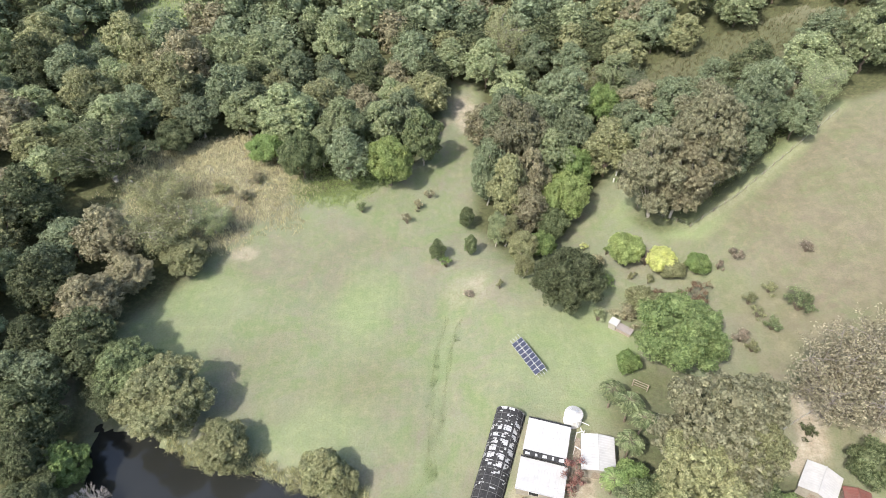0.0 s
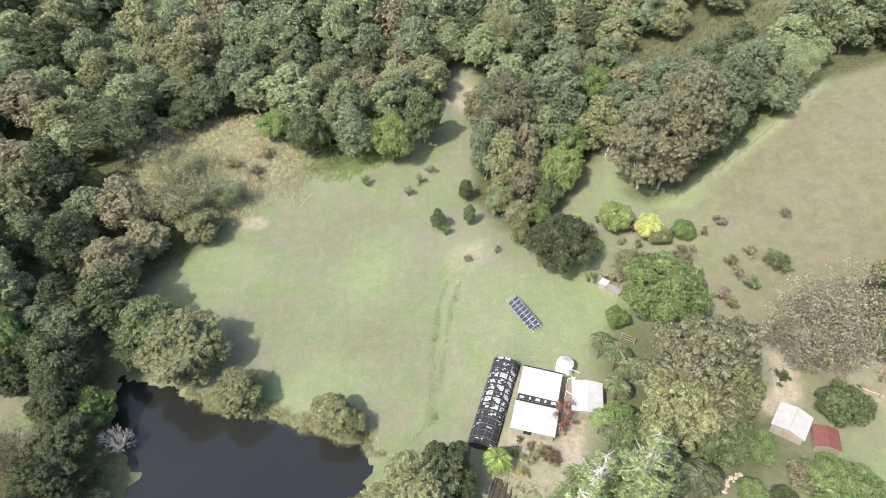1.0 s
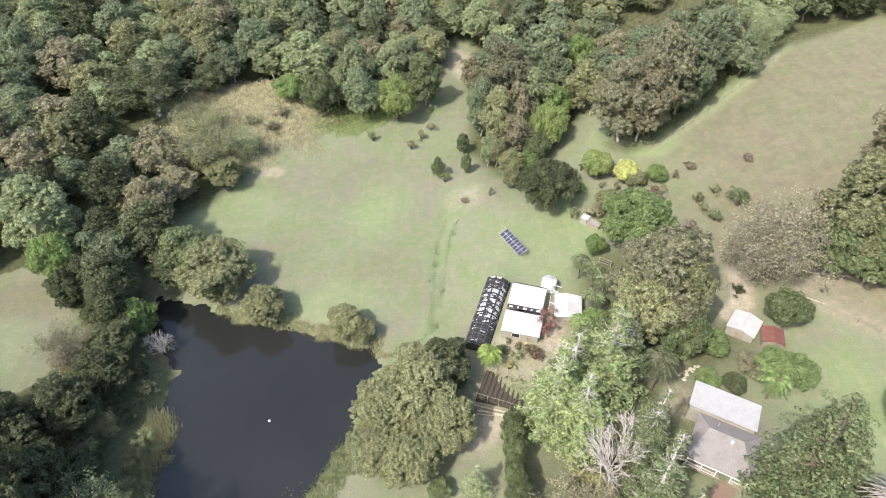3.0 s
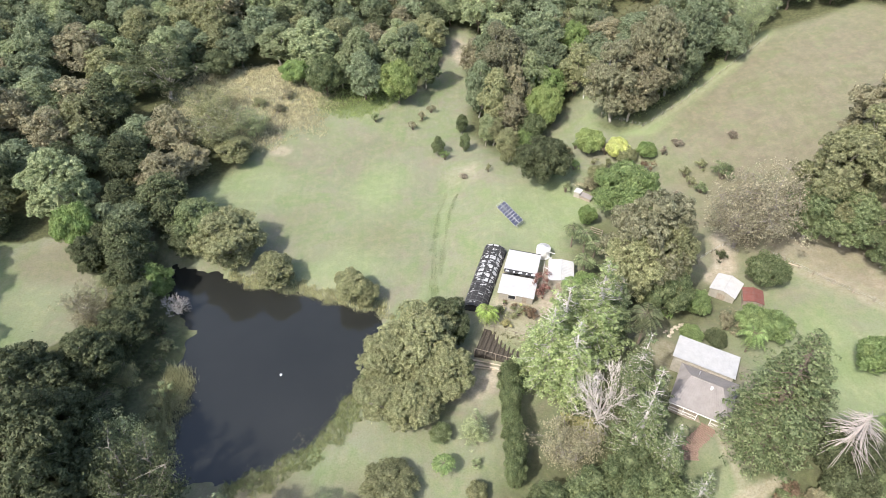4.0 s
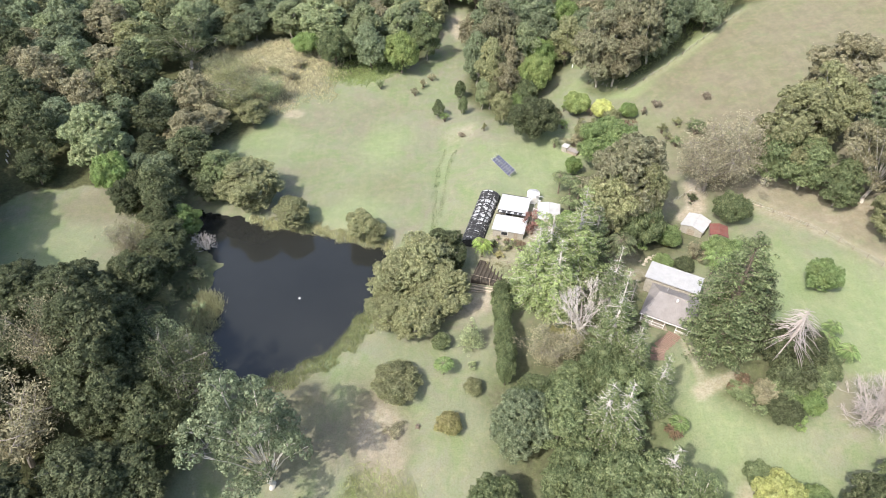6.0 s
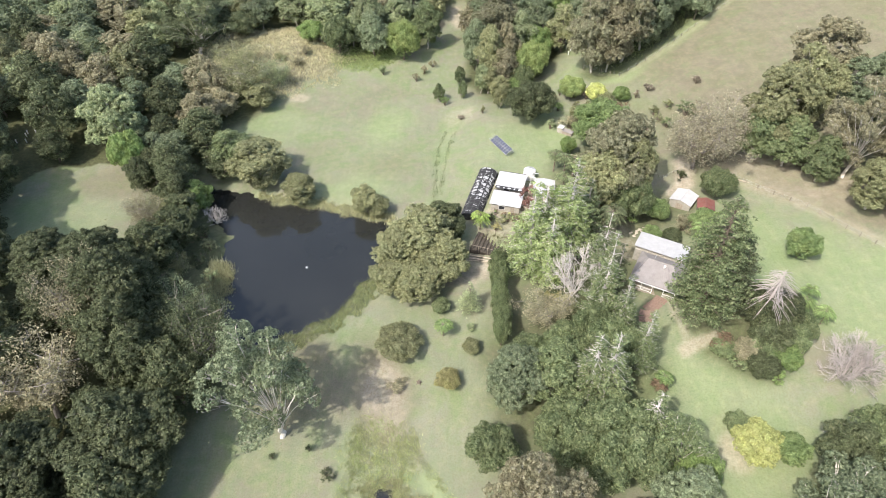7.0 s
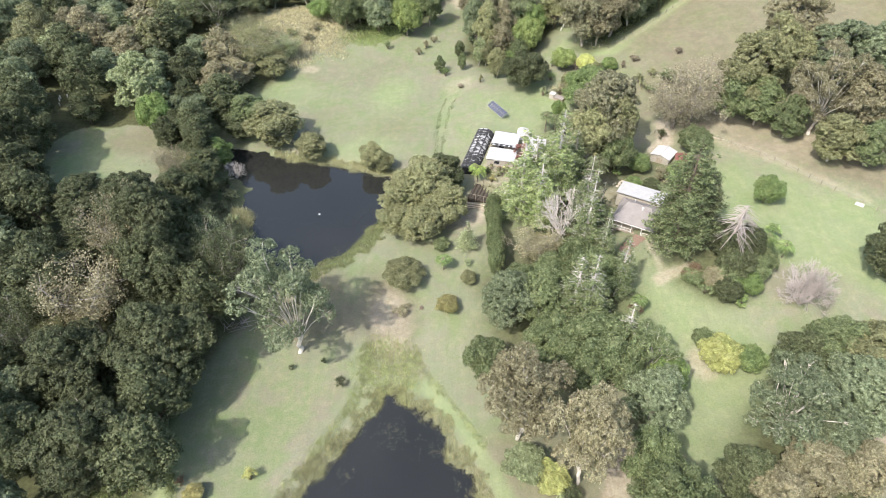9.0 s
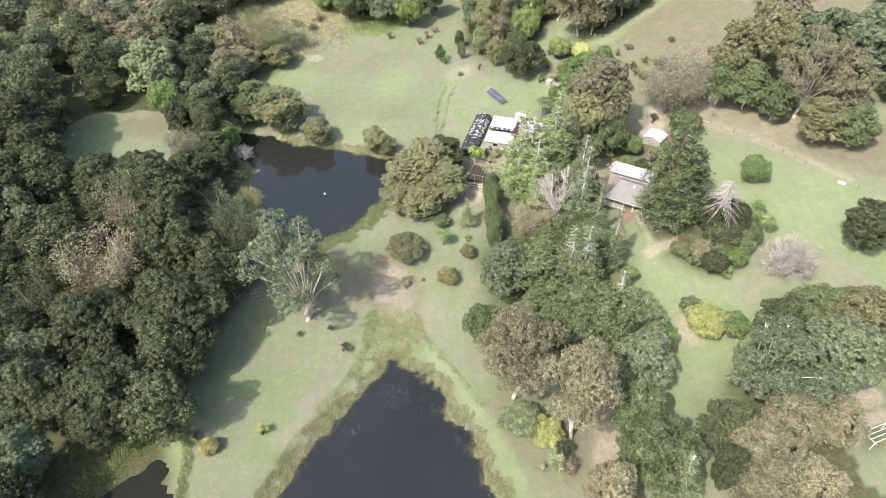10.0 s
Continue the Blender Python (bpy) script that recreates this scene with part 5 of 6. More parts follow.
# lawn and garden beds beside the drive
plant("broad", 59.4, 9.9, 8, 4, "dark")
plant("broad", 64.0, 8.9, 8, 4, "dark")
plant("broad", 60, 3.5, 7, 4, "dark")
plant("shrub", 51.6, 3.6, 4, 3, "rust")
plant("broad", 74.3, 25.6, 7, 3.6, "leafgreen")
plant("broad", 51.9, -14.8, 5.8, 4.2, "lemon", "dense yellow-green bush in a sandy bed")
plant("broad", 57.6, -16.2, 5, 3.0, "leafgreen")
plant("broad", 50.4, -11.2, 4.0, 2.4, "mid")
plant("shrub", 53.6, 0.2, 4, 2.8, "mid")
plant("broad", 55.2, 1.6, 4.5, 2.6, "brown")
plant("broad", 51.2, 2.2, 3.6, 2.2, "mid")
plant("broad", 58.3, 2.0, 5, 2.8, "mid")
plant("broad", 64.6, 3.4, 5, 3, "mid")
plant("broad", 67, 6, 5, 3, "mid")
plant("shrub", 60, -3, 3, 2, "green")
plant("broad", 57.3, -1.4, 5, 3, "dark")
plant("broad", 62, 0.5, 5, 3, "green")
plant("fern", 69.8, 11.4, 4, 2.4, "green")
plant("fern", 72.3, 8.6, 4, 2.4, "green")
plant("fern", 71.5, 14.0, 4, 2.2, "green")
plant("bare", 72.0, -2.5, 11.5, 6.2, "silver", bark="twig")
plant("fern", 38.7, -3.7, 2.6, 1.8, "rust", "reddish spiky-leaved garden plant at the wood's edge")
plant("bare", 75.0, -1.0, 10, 5, "silver", bark="twig")
plant("gum", 46.9, -40.3, 13, 4.5, "dark")
plant("gum", 45.7, -47.7, 11, 3.6, "dark")
plant("gum", 50.5, -44.8, 12, 5.6, "brown")
plant("gum", 49.5, -51.4, 12, 5.6, "brown")
plant("gum", 56.0, -50.6, 12, 5.6, "brown")
plant("opengum", 58.4, -30.6, 18, 9.0, "grey")
plant("gum", 62.5, -26.0, 12, 5.0, "grey")
plant("gum", 65.0, -18.2, 12, 5.2, "dark")
plant("gum", 71.6, -17.0, 13, 5.8, "mid")
plant("gum", 77.5, -20.8, 16, 7.2, "olive")
plant("gum", 70.0, -27.6, 16, 8.0, "grey")
plant("gum", 63.4, -34.6, 12, 6.0, "grey")
plant("gum", 57.6, -39.5, 12, 5.5, "brown")
plant("gum", 66.0, -40.0, 11, 4.6, "brown")
plant("gum", 90.3, 3.4, 12, 6, "dark")
# grove on the dry slope
plant("wisp", 61.8, 57.5, 15, 8.5, "tan", bark="grey")
plant("wisp", 67.0, 59.5, 16, 8.5, "tan", bark="grey")
plant("gum", 79.0, 60.0, 22, 9.2, "olive")
plant("gum", 75.0, 57.0, 15, 6.2, "mid")
plant("gum", 81.5, 54.0, 14, 6.0, "mid")
plant("gum", 94.6, 75.5, 22, 9.5, "brown")
plant("gum", 88.0, 66.5, 21, 8.2, "olive")
plant("opengum", 92.6, 47.6, 25, 8.5, "brown")
plant("gum", 86.6, 47.8, 12, 5.2, "mid")
plant("gum", 93.2, 37.4, 13, 6.2, "olive")
plant("gum", 100.4, 34.6, 12, 5.8, "mid")
plant("gum", 101.7, 62.5, 20, 9, "grey")
plant("gum", 102.0, 46.0, 18, 7, "brown")
plant("gum", 111.0, 59.8, 20, 9, "grey")
plant("broad", 64.0, 46.9, 7.5, 4.0, "mid")
# lawn beside the lower pond
plant("shrub", -32.8, -37.2, 3, 1.7, "lemon")
plant("broad", -41.1, -40.3, 2.6, 1.8, "yellow", "small dense yellow bush on the lawn")
plant("shrub", -44.4, -37.8, 1.5, 1, "rust")
plant("shrub", -46.5, -32.1, 2, 1, "dark")
plant("shrub", -19.9, -18.1, 2, 1.5, "dark")
plant("shrub", -29.7, -14.7, 1.5, 0.8, "dark")
plant("shrub", -23.6, -13.3, 1.5, 0.8, "dark")
plant("opengum", -29, -11, 28, 10, "grey")
# round the dam
plant("gum", -47.2, 61.0, 13, 8.0, "olive")
plant("gum", -55, 66.5, 12, 6, "mid")
plant("gum", -35.8, 54.0, 8, 4.8, "olive")
plant("shrub", -39.5, 58.5, 3, 2.0, "olive")
plant("gum", -18.9, 49.8, 7.5, 4.0, "olive")
plant("gum", -16, 48.6, 6, 3, "olive")
plant("gum", -57, 63.5, 9, 5, "dark")
plant("wisp", -57.6, 26.7, 6, 3, "olive")
plant("shrub", -50.3, 25.5, 4, 2.0, "pale")
plant("shrub", -50.6, 21.5, 3.4, 2.0, "olive")
plant("shrub", -50.2, 17, 3, 2.0, "olive")
plant("wisp", -67.5, 39.8, 10, 5.5, "brown")
plant("gum", -61.1, 43.7, 9, 4.8, "dark")
plant("gum", -64, 50, 12, 5, "dark")
plant("gum", -59.5, 51, 9, 4, "green")
plant("bare", -54.8, 46.0, 7, 2.8, "silver")
# dark shrubs added to darken a bank that lies in shade
plant("shrub", -55.5, 40, 4, 2.6, "dark")
plant("shrub", -54, 31, 3.5, 2.4, "dark")
plant("shrub", -53.5, 35.5, 3, 2.2, "olive")
plant("shrub", -55, 12, 3, 2.4, "dark")
plant("wisp", -49.6, 10.2, 14, 5, "pale")
plant("gum", -52, 5.5, 13, 5, "olive")
# wood to the west
plant("wisp", -59, 101, 11, 9, "olive")
plant("wisp", -51, 107, 8, 6, "pale")
plant("wisp", -64, 113, 9, 7, "olive")
plant("shrub", -46, 116, 3, 2.5, "brown")
plant("shrub", -52, 118, 3, 2.5, "olive")
plant("shrub", -44, 121, 3, 2.4, "brown")
plant("gum", -54, 96, 8, 5, "olive")
plant("gum", -66.5, 80.5, 13, 6.5, "brown")
plant("gum", -63, 90, 9, 5, "brown")
plant("gum", -84, 70, 19, 8, "pale")
plant("broad", -79, 61.5, 12, 4.5, "green")
plant("gum", -74, 66, 10, 4.5, "grey")
plant("gum", -74, 55, 10, 4, "dark")
plant("broad", -72, 60, 9, 4, "dark")
# dark leaf tones below put the cloud shade over this wood into colour
plant("gum", -59.5, 8, 24, 9.5, "dark")
plant("gum", -56, 0, 22, 8.5, "dark")
plant("gum", -68, 18, 18, 8.5, "dark")
plant("gum", -79, 20, 15, 8, "dark")
plant("gum", -50.6, -17.2, 20, 9.6, "dark")
plant("gum", -65.9, -20.9, 18, 8.5, "dark")
plant("gum", -58.2, -36.4, 18, 8.6, "dark")
plant("gum", -68.8, -36.2, 18, 6.3, "dark")
plant("gum", -61, -27.6, 14, 5, "dark")
plant("gum", -67.7, -46.1, 14, 4.5, "grey")
plant("wisp", -69, -7.7, 17, 9, "brown", bark="twig")
plant("wisp", -66, 8, 20, 7, "brown")
plant("broad", -62, 30, 7, 4, "dark")
plant("gum", -60, 14, 16, 6, "dark")
plant("gum", -103, 37, 20, 7.5, "dark")
plant("gum", -97, 27.5, 17, 7, "dark")
plant("gum", -105, 48, 18, 7, "dark")
plant("gum", -62, 27, 14, 6, "dark")
plant("gum", -60, 35, 11, 5, "dark")
plant("palm", -58.5, 22, 5, 3.4, "dark")
plant("palm", -57, 18, 5, 3.4, "dark")


# ---- the woods behind and beside ----
def woodland():
    """Trees wherever the land is neither open, under water nor already planted."""
    rnd = random.Random(17)
    free = [(x, y, r) for x, y, r in PLANTED if r > 3]
    remote = []
    spots = np.array([(rnd.uniform(-185, 190), rnd.uniform(-78, 290)) for _ in range(9000)])
    x, y = spots[:, 0], spots[:, 1]
    ok = (np.abs(x) < 110 + 0.42 * np.maximum(0.0, y)) & (open_ground(x, y) < -1.5)
    for poly, _ in WATERS:
        ok &= edge_distance(poly, x, y) > 4
    for x, y in spots[ok].tolist():
        if (-80 < x < -34 and 102 < y < 138) or (-106 < x < -69 and 27 < y < 62) or (x > 38 and y < -8):
            continue
        r = rnd.uniform(4.6, 8.2)
        if any((x - a) ** 2 + (y - b) ** 2 < (0.56 * (r + c)) ** 2 for a, b, c in free):
            continue
        near = x < -40 and y < 75
        h = r * rnd.uniform(2.0, 2.8) if near else r * rnd.uniform(1.9, 2.6)
        # near western trees get mostly dark leaves, imitating cloud shade
        tone = rnd.choice(("grey", "grey", "grey", "dark", "brown", "olive", "pale") if not near else ("dark", "dark", "dark", "dark", "grey"))
        if y > 178:
            remote.append((x, y, h, r, tone, rnd.uniform(0, math.tau), rnd.randrange(3)))
        else:
            plant("wisp" if rnd.random() < 0.06 else "far", x, y, h, r, tone)
        free.append((x, y, r))


    for tone in ("grey", "dark", "brown", "olive", "pale"):
        rows = [r for r in remote if r[4] == tone]
        heap, logs = Heap(), Heap()
        for x, y, h, r, _, turn, k in rows:
            wood, crown, h0, r0 = FORMS["remote"][k]
            m = np.array([[math.cos(turn), -math.sin(turn), 0], [math.sin(turn), math.cos(turn), 0], [0, 0, 1]])
            for me, into in ((crown, heap), (wood, logs)):
                v = np.empty(len(me.vertices) * 3)
                me.vertices.foreach_get("co", v)
                v = v.reshape(-1, 3) * (r / r0, r / r0, h / h0) @ m.T + (x, y, height(x, y))
                into.v.append(v)
                into.f += [[i + into.n for i in p.vertices] for p in me.polygons]
                into.n += len(v)
        root = tagged(new("far_woods"), f"{TONES[tone]} distant woodland on the hillside", "woods", kind="stuff")
        for heap_, name, mat in ((heap, "crown", LEAF[tone]), (logs, "trunk", BARK["brown"])):
            if heap_.n:
                me = heap_.mesh(name)
                me.materials.append(mat)
                ob = tagged(new(name, me), kind="stuff")
                ob.parent = root


woodland()


def hedge():
    """A tall clipped hedge in a row."""
    rnd = random.Random(8)
    for i in range(9):
        y = 7.5 + i * 2.3
        plant("broad", 11.2 + 0.04 * i + rnd.uniform(-0.2, 0.2), y, 7.4 + rnd.uniform(-0.9, 0.8), 1.9 + rnd.uniform(-0.15, 0.3), "mid", "tall narrow green hedge plant in a close row")


hedge()


# ---- reeds and long grass ----
def tufts(name, places, tall, material, label, category="reeds"):
    """Upright blades in small fans at each place."""
    rnd = np.random.default_rng(len(places))
    n = len(places)
    q = np.array(places)
    p = np.column_stack([q, surface(q[:, 0], q[:, 1]) - 0.05])
    blades = []
    for k in range(5):
        a = rnd.uniform(0, math.tau, n)
        wide = np.stack([np.cos(a), np.sin(a), np.zeros(n)], 1) * rnd.uniform(0.03, 0.075, (n, 1))
        lean = rnd.normal(0, 0.3, (n, 3)) * (1, 1, 0)
        root = p + rnd.normal(0, 0.26, (n, 3)) * (1, 1, 0)
        top = root + lean * tall + np.array([0, 0, 1]) * (tall * rnd.uniform(0.55, 1.15, (n, 1)))
        blades.append(np.stack([root - wide, root + wide, top], 1))
    v = np.concatenate(blades).reshape(-1, 3)
    me = bpy.data.meshes.new(name)
    me.from_pydata(v.tolist(), [], np.arange(len(v)).reshape(-1, 3).tolist())
    me.materials.append(material)
    return tagged(new(name, me), label, category, kind="stuff")


def shore_places(poly, inner, outer, density, keep, seeded):
    rnd = np.random.default_rng(seeded)
    xs, ys = [p[0] for p in poly], [p[1] for p in poly]
    n = int((max(xs) - min(xs) + 16) * (max(ys) - min(ys) + 16) * density)
    x, y = rnd.uniform(min(xs) - 8, max(xs) + 8, n), rnd.uniform(min(ys) - 8, max(ys) + 8, n)
    d = edge_distance(poly, x, y) + wobble(x, y)
    ok = (d > inner) & (d < outer + 0.6 * wobble(x * 2, y * 2)) & keep(x, y)
    return list(zip(x[ok].tolist(), y[ok].tolist()))


def oval_places(cx, cy, rx, ry, turn, density, seeded):
    rnd = np.random.default_rng(seeded)
    r = max(rx, ry) * 1.3
    n = int(4 * r * r * density)
    x, y = rnd.uniform(cx - r, cx + r, n), rnd.uniform(cy - r, cy + r, n)
    ok = inside(x, y, cx, cy, rx, ry, turn) > rnd.uniform(0, 1, n)
    return list(zip(x[ok].tolist(), y[ok].tolist()))


def strip_places(points, half, density, seeded):
    rnd = np.random.default_rng(seeded)
    xs, ys = [p[0] for p in points], [p[1] for p in points]
    n = int((max(xs) - min(xs) + 4 * half) * (max(ys) - min(ys) + 4 * half) * density)
    x, y = rnd.uniform(min(xs) - 2 * half, max(xs) + 2 * half, n), rnd.uniform(min(ys) - 2 * half, max(ys) + 2 * half, n)
    ok = along(x, y, points, half) > rnd.uniform(0.1, 0.9, n)
    return list(zip(x[ok].tolist(), y[ok].tolist()))


tufts("reeds", shore_places(POND, -0.8, 2.6, 16.0, lambda x, y: y > -60, 1), 0.6, REED, "tall pale reeds round the lower pond")
tufts("reeds", oval_places(-10.8, -14.5, 5.6, 7.5, 6, 18.0, 2), 0.42, GREEN_REED, "green reed bed below the dam bank")
tufts("reeds", strip_places(((-15.6, -9.8), (-15.4, -15), (-17.0, -21.5), (-21.0, -29), (-26.6, -38), (-30.4, -47)), 1.0, 10.0, 21), 0.45, GREEN_REED, "dull green sedge behind the reeds")
tufts("reeds", strip_places(((-6, -9.6), (-3.6, -16), (1.5, -22.5), (7, -31)), 0.7, 9.0, 22), 0.45, GREEN_REED, "dull green sedge behind the reeds")
tufts("reeds", shore_places(LAKE, -0.5, 2.4, 12.0, lambda x, y: (y > 44) & (x > -47), 3), 0.8, REED, "pale reeds on the far shore of the dam")
tufts("reeds", shore_places(LAKE, -0.8, 3.6, 12.0, lambda x, y: (y < 33) & (x > -36), 4), 0.7, GREEN_REED, "green and pale reeds along the dam bank")
tufts("reeds", shore_places(LAKE, -1.6, 2.7, 14.0, lambda x, y: (x < -44) & (y < 32) & (y > 12), 5), 1.6, REED, "tall reeds on the wooded shore of the dam")
tufts("reeds", oval_places(-25, 123.5, 11, 6.5, 32, 14.0, 6), 0.4, LUSH_REED, "bright green rushes at the edge of the field")
tufts("long_grass", oval_places(-55, 122, 21, 17, 0, 9.0, 7), 0.75, STRAW, "straw-coloured long grass on the bank", "grass")
tufts("long_grass", strip_places(((-60, -47.5), (-56, -41), (-51.5, -35.5), (-49, -33.5)), 2.6, 7.0, 10), 0.7, LUSH_REED, "rank green grass beside the creek pool", "grass")
tufts("long_grass", strip_places(((-47.6, -35), (-45, -41), (-43.6, -50), (-44, -60)), 0.9, 9.0, 13), 0.8, GREEN_REED, "rank green grass along the creek bank", "grass")
tufts("long_grass", oval_places(-93, 192, 11, 25, -25, 1.2, 8), 1.2, LUSH_REED, "rank green grass in a forest glade", "grass")
# dull scrub blades, dark partly to imitate cloud shade on this slope
tufts("long_grass", oval_places(82, 160, 36, 14, 12, 1.6, 9), 1.0, SCRUB, "rough scrubby grass on the hillside", "grass")
tufts("long_grass", strip_places(((0.9, 83), (-1.2, 75), (-1.9, 65.5), (-2.3, 56), (-2.4, 50), (-5, 47)), 0.55, 7.0, 12), 0.3, LEAF["mid"], "damp dark grass along a shallow drain", "grass")
tufts("long_grass", strip_places(((3.4, 82), (1.5, 75), (0.4, 65.5), (-0.9, 56), (-1.4, 50)), 0.5, 7.0, 14), 0.3, LEAF["mid"], "damp dark grass along a shallow drain", "grass")
tufts("long_grass", oval_places(70, 122, 22, 4, 38, 3.0, 11), 0.45, LUSH_REED, "long green grass along the paddock edge", "grass")


def water_weed():
    """Small floating leaves in drifts on the lower pond."""
    rnd = random.Random(31)
    bm = bmesh.new()
    for cx, cy, n, s in ((-9.5, -27.5, 60, 1.6), (-7.5, -30, 40, 2.2), (-1.5, -31, 40, 1.2), (-17, -36, 26, 1.0), (2.5, -38, 24, 1.0), (-24.5, 16.5, 20, 1.0)):
        z = 0.02 if cy > 0 else -4.18
        for _ in range(n):
            x, y, r = rnd.gauss(cx, s), rnd.gauss(cy, s), rnd.uniform(0.05, 0.13)
            ring = [bm.verts.new((x + r * math.cos(k * 1.0472), y + 0.8 * r * math.sin(k * 1.0472), z)) for k in range(6)]
            bm.faces.new(ring)
    me = bpy.data.meshes.new("water_weed")
    bm.to_mesh(me)
    bm.free()
    me.materials.append(SCRUB)
    tagged(new("water_weed", me), "drifts of small floating leaves on the pond", "water weed", kind="stuff")


water_weed()


# ---- fences, garden beds and small things ----
def fence(points, label):
    f = thing("fence", label, "fence", at=(points[0][0], points[0][1], height(*points[0])))
    ox, oy, oz = f.location
    spots = []
    for (ax, ay), (bx, by) in zip(points, points[1:]):
        n = max(1, round(math.hypot(bx - ax, by - ay) / 3.2))
        spots += [(ax + (bx - ax) * i / n, ay + (by - ay) * i / n) for i in range(n)]
    spots.append(points[-1])
    tops = []
    for x, y in spots:
        z = height(x, y) - oz
        part("post", rod(bmesh.new(), (x - ox, y - oy, z - 0.3), (x - ox, y - oy, z + 1.25), 0.08, 0.07), TIMBER, f)
        tops.append((x - ox, y - oy, z))
    for lift in (0.45, 0.8, 1.12):
        bm = bmesh.new()
        for a, b in zip(tops, tops[1:]):
            rod(bm, (a[0], a[1], a[2] + lift), (b[0], b[1], b[2] + lift), 0.012, sides=3)
        part("wire", bm, STEEL, f)


fence([(68, 54), (74, 47.8), (82, 40), (89, 30), (97, 20)], "timber post and wire paddock fence")
fence([(44, 111.5), (53, 102.6), (64, 108.8), (78.5, 119.4), (92, 129.5)], "timber post and wire fence along the slope")
fence([(54, 55), (60, 58), (62, 55.5)], "timber yard fence beside the shed")


def trough(x, y, turn):
    t = thing("trough", "pale concrete trough beside the paddock fence", "trough", at=(x, y, height(x, y)), turn=turn)
    bm = boxed(-0.9, -0.35, 0, 0.9, 0.35, 0.12)
    for a in ((-0.9, -0.35, 0.9, -0.25), (-0.9, 0.25, 0.9, 0.35), (-0.9, -0.25, -0.8, 0.25), (0.8, -0.25, 0.9, 0.25)):
        box(bm, a[0], a[1], 0.12, a[2], a[3], 0.5)
    part("basin", bm, CONCRETE, t)


trough(94.3, 22.2, -40)


def plank(x, y, turn, long, label):
    t = thing("log", label, "log", at=(x, y, height(x, y)), turn=turn)
    part("stem", rod(bmesh.new(), (-long / 2, 0, 0.12), (long / 2, 0, 0.1), 0.13, 0.09, 8), PALE_TIMBER, t)


for x, y, turn, long in ((9.2, 30.9, -15, 7.8), (8.8, 30.3, -12, 6.4), (9.8, 29.8, -19, 7.2), (71.5, 50.8, -30, 3.2), (8.2, 30.0, -8, 5.2)):
    plank(x, y, turn, long, "pale felled pole lying on the ground")


def garden_bed():
    """A netted vegetable plot with dark rows."""
    x, y = 5.8, 33.0
    g = thing("vegetable_plot", "fenced vegetable plot with dark rows of soil", "garden bed", at=(x, y, height(10, 35)), turn=-20.0)
    part("soil", boxed(0, 0, -1.2, 8.2, 6.4, 0.12, bevel=0.04), SOIL, g)
    for i in range(9):
        bm = bmesh.new()
        rod(bm, (0.5 + i * 0.9, 0.3, 0.12), (0.5 + i * 0.9, 6.0, 0.12), 0.24, 0.24, 8)
        part("ridge", bm, SOIL, g)
    for i in range(5):
        for j in (0, 6.4):
            part("post", rod(bmesh.new(), (i * 2.05, j, -0.5), (i * 2.05, j, 1.6), 0.06), TIMBER, g)
    for j in (0, 6.4):
        part("rail", rod(bmesh.new(), (0, j, 1.5), (8.2, j, 1.5), 0.04, sides=5), TIMBER, g)


garden_bed()


def crop_rows():
    rnd = random.Random(4)
    places = []
    for i in range(9):
        for k in range(34):
            u, v = 0.5 + i * 0.9 + rnd.gauss(0, 0.12), rnd.uniform(0.3, 6.2)
            c, s = math.cos(radians(-20)), math.sin(radians(-20))
            places.append((5.8 + u * c - v * s, 33.0 + u * s + v * c))
    tufts("vegetables", places, 0.4, SCRUB, "green vegetable plants in rows", "plants")


crop_rows()


def guard(x, y):
    g = thing("tree_guard", "white sapling guard on a stake", "tree guard", "sapling guards", at=(x, y, height(x, y)))
    part("sleeve", rod(bmesh.new(), (0, 0, 0), (0.02, 0, 1.1), 0.16, 0.2, 6), WHITE, g)
    part("stake", rod(bmesh.new(), (0.22, 0, -0.2), (0.22, 0, 1.3), 0.03, sides=4), TIMBER, g)


_r = random.Random(12)
for i in range(11):
    guard(-112 + _r.uniform(0, 16), 66 + _r.uniform(0, 10))
for i in range(9):
    guard(84 + 2.2 * i + _r.uniform(-1, 1), 138 + 1.1 * i + _r.uniform(-2, 2))
for i in range(7):
    guard(41 + 1.0 * i + _r.uniform(-0.6, 0.6), 122 + 2.2 * i)


def float_mark():
    f = thing("float", "small white float on the dam", "buoy", at=(-30.7, 30.4, 0.0))
    bm = bmesh.new()
    bmesh.ops.create_uvsphere(bm, u_segments=14, v_segments=9, radius=0.26)
    part("ball", bm, WHITE, f)
    part("ring", rod(bmesh.new(), (0, 0, 0.24), (0, 0, 0.36), 0.05, 0.04, 8), STEEL, f)


float_mark()


def stump(x, y):
    s = thing("stump", "weathered grey tree stump on the lawn", "stump", at=(x, y, height(x, y)))
    bm = rod(bmesh.new(), (0, 0, -0.2), (0.05, 0, 0.5), 0.45, 0.3, 9)
    for k in range(5):
        a = k * 1.3
        rod(bm, (0.2 * math.cos(a), 0.2 * math.sin(a), 0.25), (0.7 * math.cos(a), 0.7 * math.sin(a), -0.1), 0.14, 0.06)
    part("wood", bm, BARK["brown"], s)


stump(-4.8, -0.3)


def yard_frame(x, y, turn):
    """A weathered timber yard gate frame."""
    g = thing("timber_frame", "weathered timber frame with rails on the lawn", "gate", at=(x, y, height(x, y)), turn=turn)
    for u in (0, 2.6):
        part("post", boxed(u - 0.08, -0.08, -0.3, u + 0.08, 0.08, 1.8), TIMBER, g)
    for v in (0.5, 1.1, 1.7):
        part("rail", boxed(0.08, -0.04, v - 0.06, 2.52, 0.04, v + 0.06), TIMBER, g)


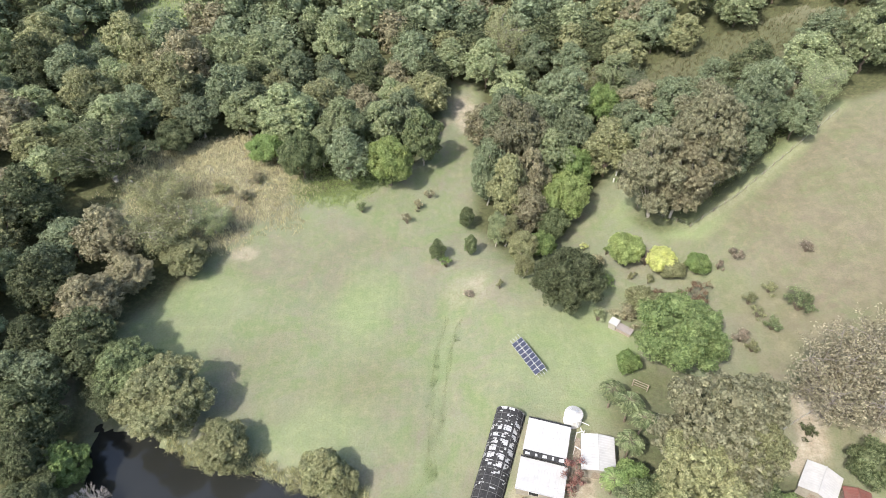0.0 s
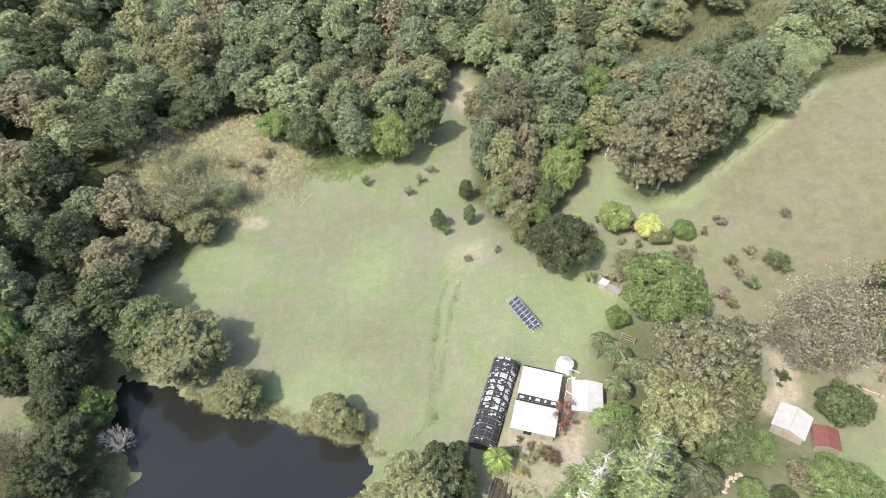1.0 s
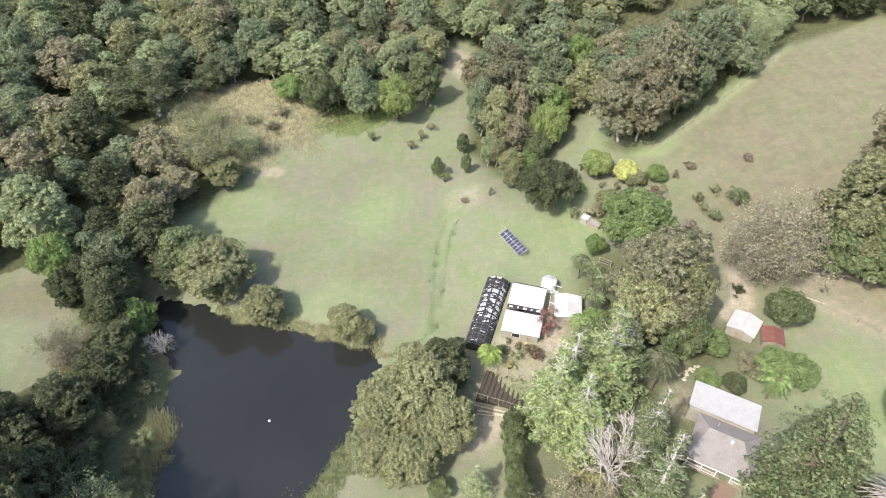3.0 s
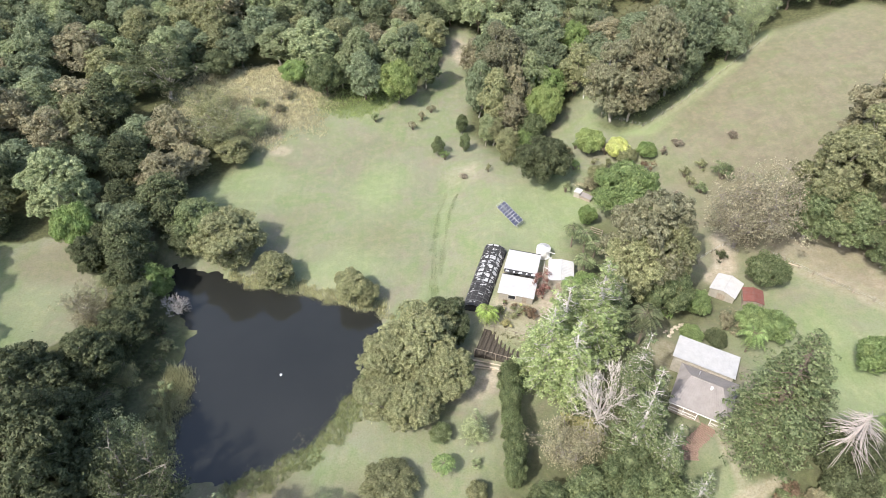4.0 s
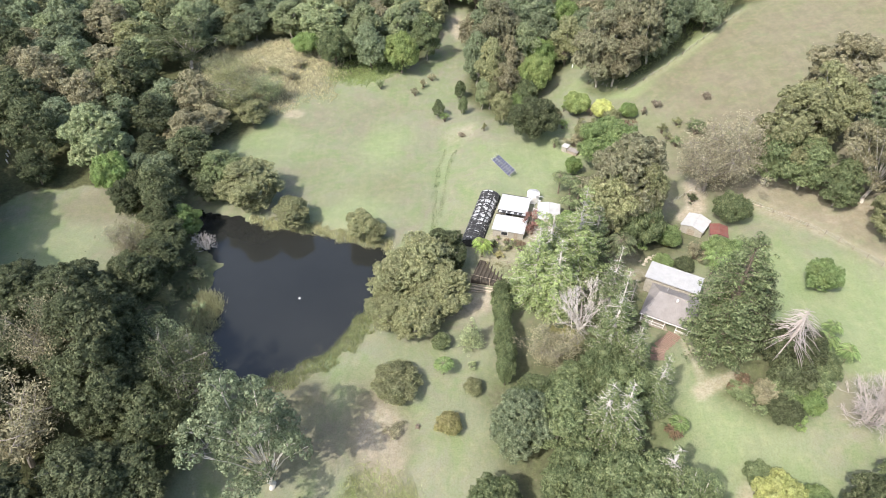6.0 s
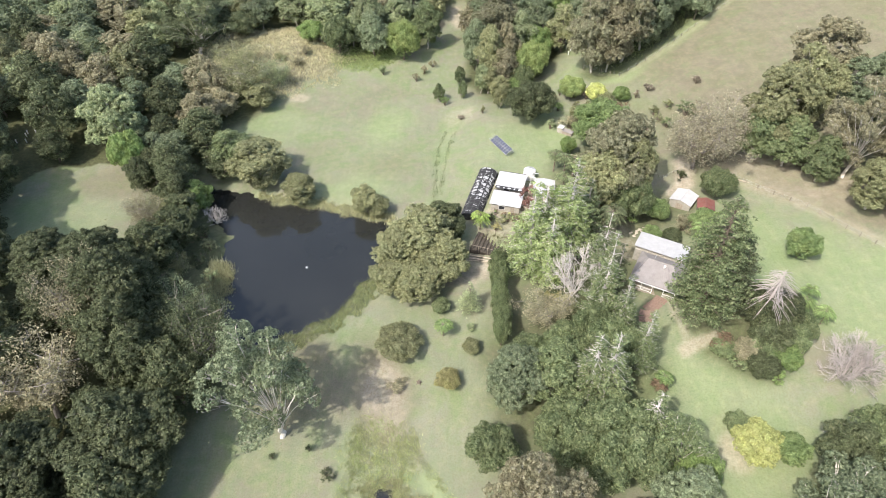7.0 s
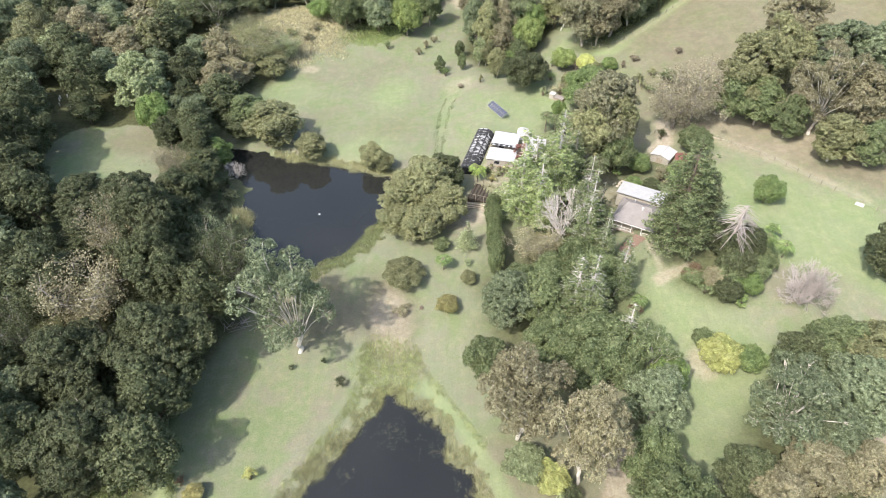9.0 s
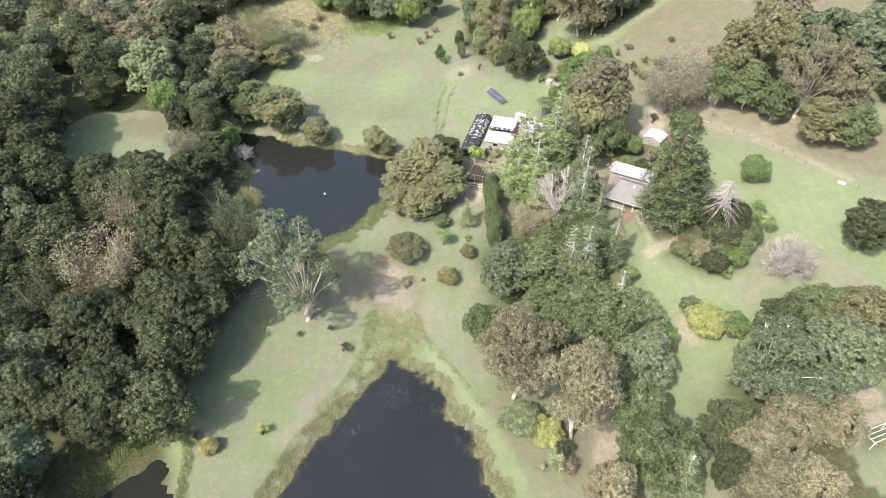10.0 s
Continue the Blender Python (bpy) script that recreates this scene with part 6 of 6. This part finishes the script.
yard_frame(33.2, 65.5, -30)


def brick_path():
    """A curving path of red-brown pavers from the veranda steps."""
    p = thing("garden_path", "curving path of worn red-brown brick pavers", "path", at=(43.5, 15.0, height(43.5, 15.0)))
    line = [(43.6, 15.4), (42.6, 14.4), (41.2, 13.4), (40.0, 12.6), (39.4, 11.4), (39.2, 10.0)]
    me = bpy.data.meshes.new("paver")
    bm = boxed(-0.24, -0.15, -0.12, 0.24, 0.15, 0.04, bevel=0.015)
    bm.to_mesh(me)
    bm.free()
    me.materials.append(BRICK)
    rnd = random.Random(14)
    for (ax, ay), (bx, by) in zip(line, line[1:]):
        long = math.hypot(bx - ax, by - ay)
        turn = math.degrees(math.atan2(by - ay, bx - ax))
        rows = max(2, round(long / 0.33))
        for i in range(rows):
            for j in range(-2, 3):
                f, side = (i + 0.5) / rows, (j + 0.25 * (i % 2)) * 0.5
                x = ax + (bx - ax) * f - math.sin(radians(turn)) * side
                y = ay + (by - ay) * f + math.cos(radians(turn)) * side
                ob = new("paver", me)
                ob.parent = p
                ob.matrix_basis = pose(x - 43.5, y - 15.0, height(x, y) - p.location.z + 0.05 + rnd.uniform(0, 0.015), 0, 0, turn + 90 + rnd.uniform(-3, 3))


brick_path()


def rock(x, y, r, seeded):
    """A rough sandstone boulder, half sunk."""
    rnd = random.Random(seeded)
    t = thing("rock", "pale rough sandstone boulder beside the house", "rock", "sandstone edging", at=(x, y, height(x, y)), turn=rnd.uniform(0, 360))
    bm = bmesh.new()
    bmesh.ops.create_icosphere(bm, subdivisions=2, radius=r)
    for v in bm.verts:
        v.co *= 0.8 + 0.45 * noise.noise(v.co * (1.3 / r) + Vector((seeded, 0, 0)))
        v.co.z *= 0.7
    part("stone", bm, STONE, t)


for k in range(13):
    rock(42.4 + 0.34 * k + 0.3 * math.sin(2.1 * k), 36.2 + 0.22 * k + 0.6 * math.cos(3.3 * k), 0.36 + 0.14 * math.sin(1.7 * k), k + 1)


def brush_pile():
    """Cut poles and sticks stacked at the wood's edge."""
    b = thing("brush_pile", "pile of cut poles and sticks at the wood's edge", "wood pile", at=(-42.5, -5.2, height(-42.5, -5.2)))
    rnd = random.Random(23)
    for k in range(26):
        x, y = rnd.uniform(-4, 4), rnd.uniform(-1.3, 1.3)
        a = radians(rnd.uniform(35, 150) if k % 3 else rnd.uniform(-15, 35))
        long = rnd.uniform(1.6, 3.4)
        z = height(-42.5 + x, -5.2 + y) - b.location.z + 0.1
        part("pole", rod(bmesh.new(), (x, y, z), (x + long * math.cos(a), y + long * math.sin(a) * 0.7, z + rnd.uniform(0.2, 1.3)), 0.07, 0.045, 5), TIMBER if k % 2 else BARK["twig"], b)


brush_pile()


def pole_frame(x, y, turn):
    """White pipe rails over posts at the yard's edge."""
    f = thing("pipe_frame", "white pipe frame of parallel rails beside the yard", "frame", at=(x, y, height(x, y)), turn=turn)
    for k in range(4):
        part("rail", rod(bmesh.new(), (0, k * 0.75, 2.2), (5.6, k * 0.75, 2.2), 0.06, sides=8), WHITE, f)
    for u in (0.3, 5.3):
        part("beam", rod(bmesh.new(), (u, -0.3, 2.1), (u, 2.55, 2.1), 0.06, sides=8), WHITE, f)
        for v in (0, 2.25):
            part("post", rod(bmesh.new(), (u, v, -0.3), (u, v, 2.1), 0.06, sides=8), WHITE, f)


pole_frame(71.8, -42.2, 20)
